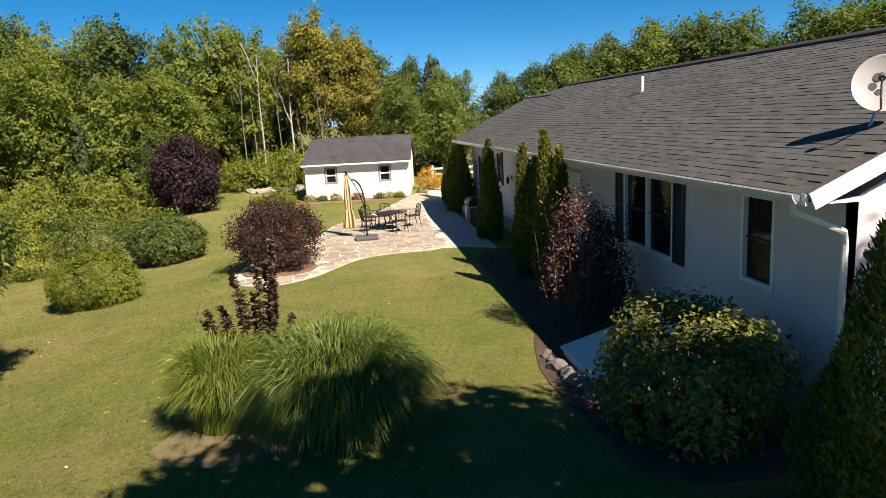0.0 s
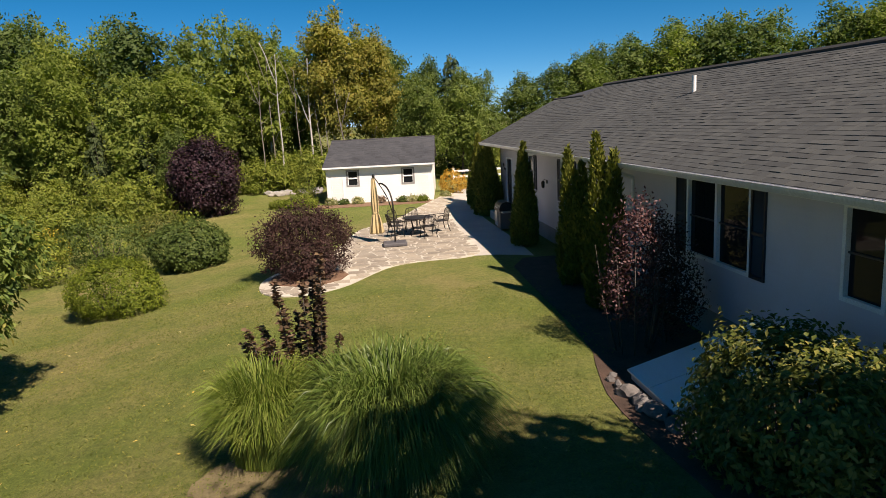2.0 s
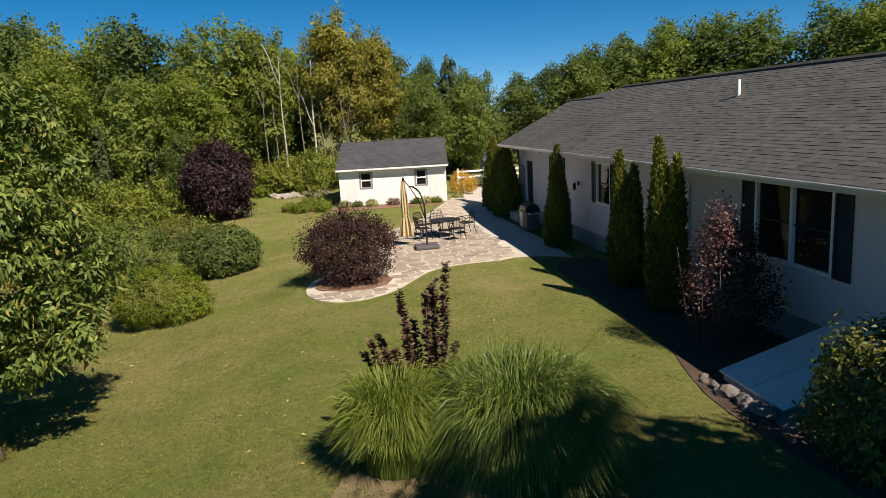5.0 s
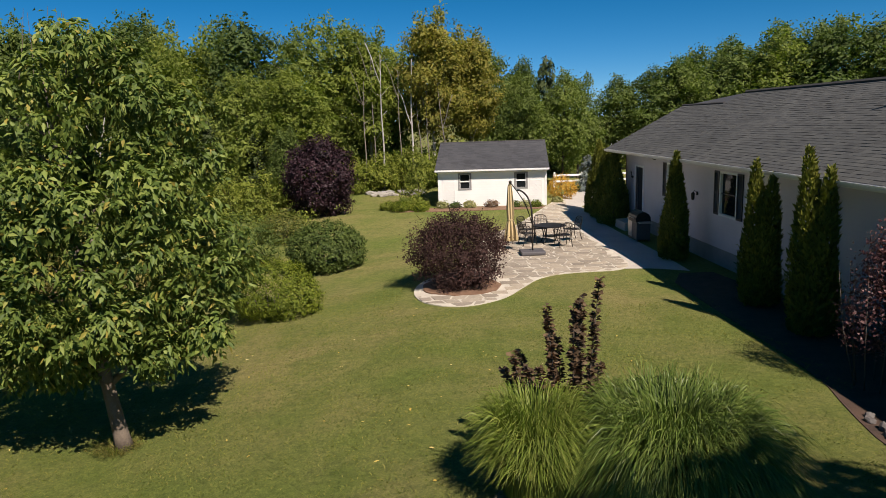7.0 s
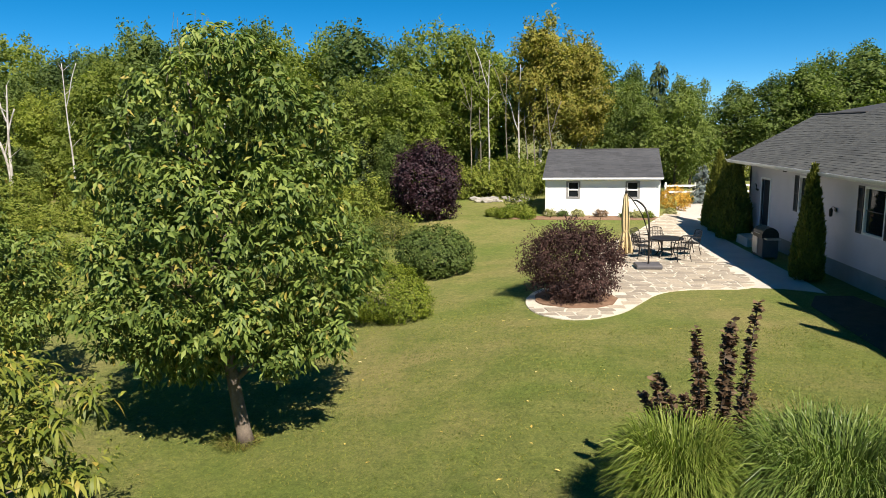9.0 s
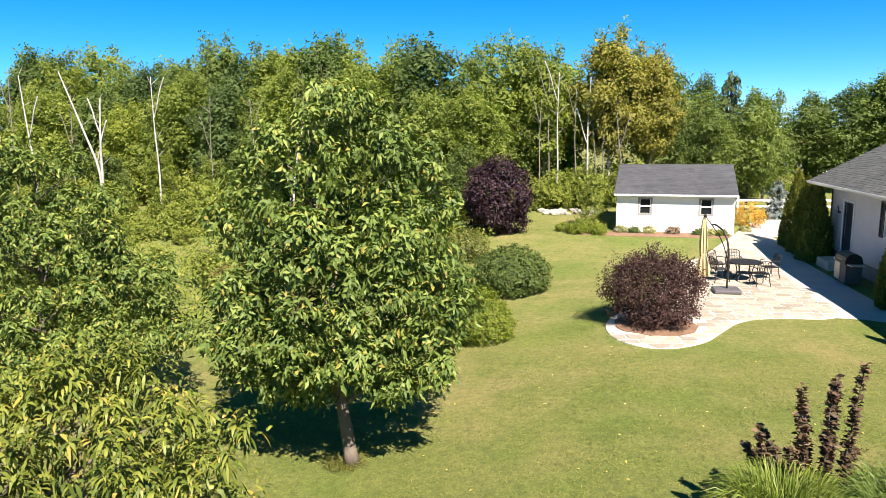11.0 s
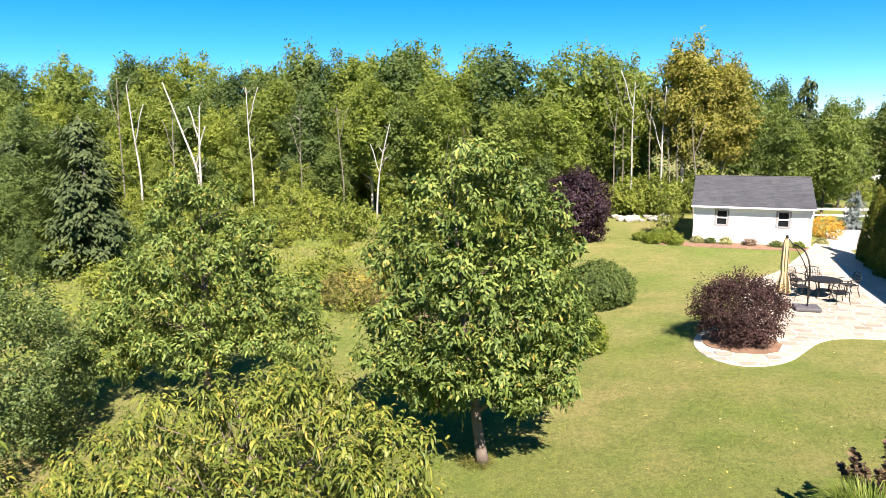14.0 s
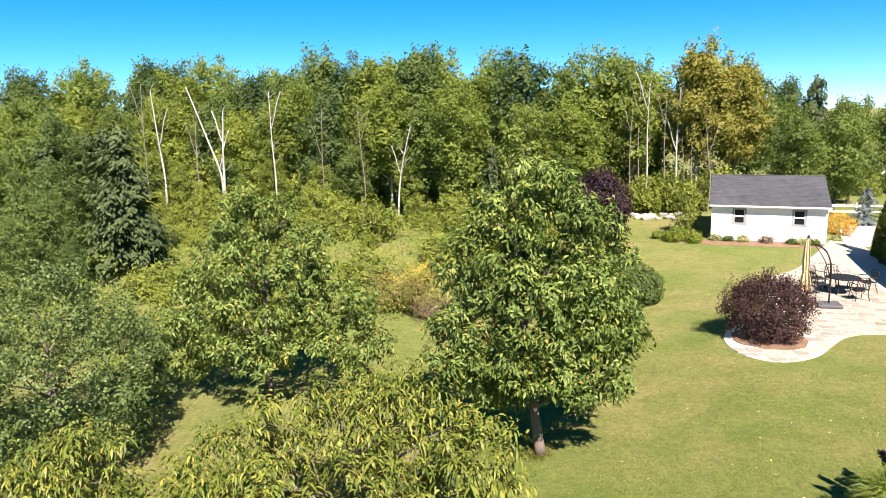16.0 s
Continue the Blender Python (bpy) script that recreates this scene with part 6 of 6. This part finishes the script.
for i in range(15):
    plant("bush", -56 + 3.2 * i + g.uniform(-0.9, 0.9), 51.5 + g.uniform(-1.5, 1.5), g.uniform(0.8, 1.1))
for x, y, s in [(-6.9, 46.9, 0.5), (-5.5, 47.0, 0.55), (-4.3, 46.8, 0.5), (-3.2, 47.0, 0.6), (-5.2, 49.2, 0.5), (-4.0, 50.0, 0.7), (-7.4, 48.6, 0.5), (-2.9, 49.5, 0.6), (-9.6, 46.5, 0.5), (-8.6, 47.6, 0.4), (-1.6, 48.6, 0.6), (-6.2, 51, 0.75), (-0.4, 51, 0.8), (1, 47, 0.5), (5.5, 52, 0.4), (12.5, 60, 0.6), (16, 62, 0.7), (19.5, 62, 0.7), (23, 63, 0.8), (9.5, 58, 0.5)]:
    plant("bush", x, y, s)


def bare_trunk(x, y, h, lean, seed, fork=0.62, r=0.075):
    """Pale leaning stem that forks once, with a few short dead twigs."""
    z = gz(x, y)
    ob = thing("birch_tree", (x, y, z), "tall pale bare birch trunk at the woodland edge", "tree", "bare birch trunks")
    g = np.random.default_rng(seed)
    m = Mesh()
    pts = bent([(x, y, z - 0.2), (x + lean * 0.02 + 0.12, y, z + h * 0.3), (x + lean * 0.42, y + 0.1, z + h * 0.62), (x + lean, y + 0.2, z + h)], 5)
    m.tube(pts, list(np.linspace(r, r * 0.3, len(pts))), 8)
    bark = M["birch"] if r > 0.07 else M["grey_trunk"]
    part("trunk", m, bark, ob, smooth=True)
    q = pts[int(len(pts) * fork)]
    s = -1 if lean > 0 else 1
    part("limb", Mesh().tube(bent([q, q + Vector((s * h * 0.035, 0, h * 0.1)), q + Vector((s * h * 0.06, 0.05, h * 0.2)), q + Vector((s * h * 0.1, 0.1, h * 0.3))], 4), r * 0.38, 6), bark, ob, smooth=True)
    tw = Mesh()
    for k in range(7):
        p = pts[int(len(pts) * g.uniform(0.45, 0.95))]
        tw.tube([p, p + Vector((g.uniform(-0.7, 0.7), g.uniform(-0.3, 0.3), g.uniform(0.2, 0.7)))], [0.02, 0.008], 4)
    part("twigs", tw, bark, ob, kind="stuff")


for x, y, h, lean, s, fork, r in [(-5.6, 47.6, 9.2, 0.15, 1, 0.75, 0.075), (-3.6, 47.8, 8.8, 0.25, 2, 0.5, 0.09), (-2.5, 48.0, 6.6, 0.1, 3, 0.8, 0.055), (-6.2, 48.0, 9.2, 0.1, 4, 0.8, 0.055), (-4.4, 47.5, 8.0, 0.1, 11, 0.8, 0.05), (-1.3, 47.2, 7.4, -0.4, 12, 0.6, 0.06), (-3.0, 48.2, 8.0, -0.2, 13, 0.8, 0.05), (-6.8, 47.0, 7.5, 0.2, 14, 0.8, 0.05),
                                  (-38.1, 44.0, 10.2, -2.6, 5, 0.4, 0.12), (-37.9, 43.9, 8.3, 0.4, 6, 0.7, 0.13), (-43.4, 44.0, 10.0, -0.6, 7, 0.6, 0.1), (-45.2, 44.2, 10.6, 0.2, 15, 0.7, 0.06), (-52.6, 43.8, 6.6, -2.0, 8, 0.5, 0.1), (-51.2, 43.8, 6.3, -1.5, 16, 0.5, 0.09), (-33.4, 44.0, 9.6, -0.1, 9, 0.7, 0.08), (-23.2, 43.6, 6.8, 1.1, 10, 0.5, 0.08), (-29.6, 44.5, 8.2, 0.2, 17, 0.6, 0.05), (-26.4, 45.0, 8.0, -0.3, 18, 0.7, 0.05), (-41.0, 45.0, 8.6, 0.3, 19, 0.6, 0.06)]:
    bare_trunk(x, y, h, lean, s, fork, r)

# ---- beyond the drive and beside the shed ----
spruce = thing("blue_spruce", (7.8, 44.2, gz(7.8, 44.2)), "small blue-grey spruce beside the white fence", "conifer")
t, c = wood_mesh("conifer", 131)
t.v = [(7.8 + x * 0.3, 44.2 + y * 0.3, 0.05 + z * 0.22) for x, y, z in t.v]
part("trunk", t, M["dark_bark"], spruce, smooth=True)
part("foliage", (c[0] * np.array([0.38, 0.38, 0.22]) + np.array([7.8, 44.2, 0.05]), c[1]), M["blue_spruce"], spruce)

nb = thing("neighbour_house", (21.2, 80.0, -0.8), "distant white gabled house with a brick chimney", "house")
p = [(19.6, -0.8), (22.8, -0.8), (22.8, 1.9), (21.2, 2.9), (19.6, 1.9)]
v = [(x, y, z) for y in (80.0, 87.0) for x, z in p]
part("wall", Mesh().add(v, [(0, 1, 2, 3, 4), (9, 8, 7, 6, 5)] + [(i, 5 + i, 5 + (i + 1) % 5, (i + 1) % 5) for i in range(5)]), M["white"], nb)
part("roof", sheet([(19.3, 79.8, 1.78), (21.2, 79.8, 3.0), (21.2, 87.2, 3.0), (19.3, 87.2, 1.78)], 0.12), M["shed_roof"], nb)
part("roof", sheet([(21.21, 79.8, 3.0), (23.1, 79.8, 1.78), (23.1, 87.2, 1.78), (21.21, 87.2, 3.0)], 0.12), M["shed_roof"], nb)
part("chimney", Mesh().box((20.1, 81.0, 1.5), (20.9, 81.8, 4.3)), M["brick"], nb, "red brick chimney", bevel=0.03)


def rubble(x, y, r, seed):
    g2 = np.random.default_rng(seed)
    bm = bmesh.new()
    bmesh.ops.create_icosphere(bm, subdivisions=1, radius=1)
    for q in bm.verts:
        k = r * (1 + 0.35 * noise.noise(q.co * 1.3 + Vector((seed, 0, 0))))
        q.co = Vector((q.co.x * k * 1.4 + x, q.co.y * k + y, q.co.z * k * 0.6 + gz(x, y) + r * 0.35))
    bm.verts.index_update()
    mm = Mesh().add([q.co[:] for q in bm.verts], [[q.index for q in f.verts] for f in bm.faces])
    bm.free()
    solo("rubble_stone", mm, M["rubble"], "pale loose stone at the end of the lawn", "rock", "stones at the end of the lawn")


g3 = np.random.default_rng(44)
for i in range(22):
    rubble(-6.5 + 3.4 * g3.random(), 43.6 + 2.4 * g3.random(), g3.uniform(0.12, 0.34), i)
for i, (x, y, r, mat) in enumerate([(-3.3, 36.3, 0.6, "weed"), (-4.2, 36.0, 0.55, "round_leaf"), (-4.9, 36.9, 0.45, "weed"), (-3.9, 37.4, 0.6, "wood_green"), (-3.2, 35.6, 0.4, "round_leaf")]):
    z = gz(x, y)
    shrub("border_plant", (x, y, z), "low leafy green plant in the border beside the shed", M[mat], [(x, y, z + r * 0.4, r, r, r * 0.5)], dict(twigs=260, per=8, twig=0.1, leaf=0.1, width=0.05, droop=0.1, shell=0.3), 4, 0.01, r * 0.6, "plants beside the shed", seed=140 + i)
z = gz(-3.3, 38.6)
tree("young_tree", (-3.3, 38.6, z), 3.2, "slender bright green sapling beside the shed", M["bark"], M["weed"], [(-3.3, 38.6, 1.5, 0.7, 0.7, 1.0), (-3.2, 38.6, 2.5, 0.5, 0.5, 0.75), (-3.7, 38.5, 0.9, 0.6, 0.6, 0.6)], 0.04, dict(twigs=420, per=8, twig=0.16, leaf=0.12, width=0.07, droop=0.2, shell=0.35), "tree", "", 6, 0.6, 151)
z = gz(-13.6, 21.6)
shrub("dry_shrub", (-13.6, 21.6, z), "bare brown twiggy shrub at the lawn edge", M["twig"], [(-13.6, 21.6, z + 0.5, 1.1, 0.9, 0.6), (-14.5, 21.9, z + 0.45, 0.8, 0.7, 0.5)], dict(twigs=700, per=7, twig=0.2, leaf=0.16, width=0.012, droop=0.0, shell=0.4, rise=0.8), 14, 0.012, 0.9, seed=152)

# ---- meadow growth ----
def meadow(name, label, mat, n, area, size, height, seed):
    g = np.random.default_rng(seed)
    P = []
    while len(P) < n:
        x, y = g.uniform(area[0], area[1]), g.uniform(area[2], area[3])
        lim = 24 + 1.15 * (x + 14)
        if y > max(lim, 15.0 + min(0, x + 20) * 0.3) and x < -8.3:
            P.append((x, y, gz(x, y) + height * max(0.15, 0.55 + 1.3 * noise.noise(Vector((x * 0.55, y * 0.55, seed)))) * g.uniform(0, 1) ** 0.45))
    P = np.array(P)
    D = unit(g.normal(size=(n, 3)) + [0, 0, 0.4])
    N = unit(g.normal(size=(n, 3)) * 0.35 + [0.2, -0.4, 1])
    solo(name, leaves(P, D, N, size * g.uniform(0.6, 1.3, n), size * 0.5 * g.uniform(0.6, 1.3, n)), M[mat], label, "meadow", kind="stuff")


meadow("meadow_growth", "tall wild growth of weeds and brambles", "weed", 38000, (-46, -8.5, 15, 44), 0.16, 1.0, 5)
meadow("goldenrod", "yellow goldenrod flowering in the wild growth", "goldenrod", 2600, (-18, -12.5, 25, 30), 0.1, 1.25, 6)
for i, (x, y, r, mat, lab) in enumerate([(-10.6, 27.2, 1.5, "lilac_leaf", "broad green shrub at the lawn edge"), (-12.4, 24.6, 1.3, "weed", "loose yellow-green shrub at the lawn edge"), (-9.4, 30.5, 1.0, "viburnum_leaf", "mixed green shrub at the lawn edge"), (-14.2, 22.9, 1.55, "bramble", "twiggy yellow-brown shrub at the lawn edge"), (-16.8, 23.6, 1.3, "bramble", "twiggy yellow-brown shrub at the lawn edge")]):
    z = gz(x, y)
    shrub("garden_shrub", (x, y, z), lab, M[mat], [(x, y, z + r * 0.62, r, r, r * 0.72), (x + r * 0.6, y - 0.2, z + r * 0.5, r * 0.6, r * 0.6, r * 0.55), (x - r * 0.6, y, z + r * 0.55, r * 0.6, r * 0.6, r * 0.55)], dict(twigs=700, per=9, twig=0.16, leaf=0.1, width=0.06, droop=0.15, shell=0.2), 8, 0.018, r, "shrubs along the wild edge", seed=120 + i)

# trees that stand behind the start of the walk and throw shade on the grasses
SHADE = dict(twigs=1500, per=8, twig=0.36, leaf=0.3, width=0.2, droop=0.3, shell=0.4)
for x, y, s, env in ((4.0, -0.5, 9, [(4.8, -0.45, 9.0, 1.4, 1.4, 1.5), (2.9, -1.2, 9.0, 1.4, 1.4, 1.5), (6.2, 0.1, 8.8, 1.3, 1.3, 1.3), (5.3, -1.0, 8.6, 1.6, 1.4, 1.6), (3.9, -1.1, 8.6, 1.4, 1.4, 1.4), (1.8, -1.3, 8.6, 1.1, 1.1, 1.0)]),
                     (9.2, -3.0, 14, [(7.4, -1.3, 8.6, 1.3, 1.3, 1.3), (10.4, -3.1, 9.0, 1.6, 1.5, 1.5), (8.9, -3.1, 8.4, 1.5, 1.5, 1.5), (9.2, -2.0, 9.0, 1.3, 1.2, 1.3), (9.1, -1.45, 9.2, 0.85, 0.85, 0.85), (10.1, -0.9, 9.0, 1.2, 1.1, 1.1)])):
    tree("shade_tree", (x, y, 0), 10.5, "tall leafy tree standing off the house corner", M["bark"], M["wood_green"], env, 0.17, SHADE, "tree", "trees behind the house corner", 9, 1.8, 90 + s, (0, 0), 0.6, 9.6)

# ---- lawn blades near the walk ----
g = np.random.default_rng(19)
n = 62000
X = np.stack([g.uniform(-13.5, 4.2, n), 5.0 + 15.5 * g.uniform(0, 1, n) ** 1.15, np.zeros(n)], -1)
clump = np.sin(X[:, 0] * 2.1 + np.sin(X[:, 1] * 1.7) * 2) * np.cos(X[:, 1] * 2.4) + g.normal(size=n) * 0.7
X = X[(clump > -0.5) & ~((X[:, 0] > 3.2) & (X[:, 1] < 11)) & ~((X[:, 1] > 17.2) & (X[:, 0] > -3.9))]
n = len(X)
X[:, 2] = ground_z(X[:, 0], X[:, 1]) - 0.004
a = g.uniform(0, 6.28, n)
D = unit(np.stack([np.cos(a) * 0.7, np.sin(a) * 0.7, g.uniform(0.35, 1.1, n)], -1))
solo("lawn_blades", leaves(X, D, unit(g.normal(size=(n, 3)) * 0.4 + [0, -0.4, 1]), g.uniform(0.035, 0.09, n), g.uniform(0.009, 0.018, n), 0.2), M["tuft"], "short uneven grass blades of the mown lawn", "grass", kind="stuff")

# ---- fallen leaves ----
g = np.random.default_rng(9)
n = 95
P = np.stack([g.uniform(-12, 2, n), g.uniform(6, 20, n), np.zeros(n)], -1)
P[:, 2] = ground_z(P[:, 0], P[:, 1]) + 0.012
a = g.uniform(0, 6.28, n)
solo("fallen_leaves", leaves(P, np.stack([np.cos(a), np.sin(a), np.full(n, 0.12)], -1), unit(np.array([0, 0, 1.0]) + g.normal(size=(n, 3)) * 0.25), g.uniform(0.05, 0.11, n), g.uniform(0.03, 0.05, n), 0.0), M["fallen"], "pale yellow fallen leaves on the lawn", "fallen leaves", kind="stuff")

# ---- paving pieces and shingles ----
def build_flags():
    """Irregular flagstones in uneven courses, each drawn in from its joints."""
    g = np.random.default_rng(31)
    course = lambda k, x: 17.2 + 0.37 * k + 0.12 * noise.noise(Vector((x * 0.9, k * 3.1, 0))) + 0.06 * noise.noise(Vector((x * 2.7, k * 1.7, 5)))
    made, rest = 0, Mesh()
    for k in range(58):
        x = -4.2 + g.uniform(0, 0.5)
        low, high = x, x
        while x < 5.4:
            w = g.uniform(0.3, 0.68)
            lo2, hi2 = x + w + g.uniform(-0.12, 0.12), x + w + g.uniform(-0.12, 0.12)
            q = [(low, course(k, low)), (lo2, course(k, lo2)), (hi2, course(k + 1, hi2)), (high, course(k + 1, high))]
            x, low, high = x + w, lo2, hi2
            c = (sum(p[0] for p in q) / 4, sum(p[1] for p in q) / 4)
            if not inside(c, PATIO) or ((c[0] + 2.15) / 1.3) ** 2 + ((c[1] - 19.75) / 1.2) ** 2 < 1:
                continue
            if g.random() < 0.6:
                i = int(g.integers(4))
                a, b, d = q[i], q[i - 1], q[(i + 1) % 4]
                s, t = g.uniform(0.2, 0.4), g.uniform(0.2, 0.4)
                q[i:i + 1] = [(a[0] + (b[0] - a[0]) * s, a[1] + (b[1] - a[1]) * s), (a[0] + (d[0] - a[0]) * t, a[1] + (d[1] - a[1]) * t)]
            out = []
            for px, py in q:
                dx, dy = c[0] - px, c[1] - py
                d = math.hypot(dx, dy)
                f = 1 - 0.036 / max(d, 0.05)
                while f > 0.1 and not inside((c[0] - dx * (f + 0.04), c[1] - dy * (f + 0.04)), PATIO):
                    f -= 0.05
                out.append((c[0] - dx * f, c[1] - dy * f))
            z = gz(*c)
            m = Mesh().prism(out, z - 0.02, z + 0.031 + g.uniform(0, 0.005))
            if made < 300:
                part("flagstone", m, M["flag"], patio)
                made += 1
            else:
                rest.add(m.v, m.f)
    if rest.v:
        part("flagstones", rest, M["flag"], patio, kind="stuff")


build_flags()
build_shingles()
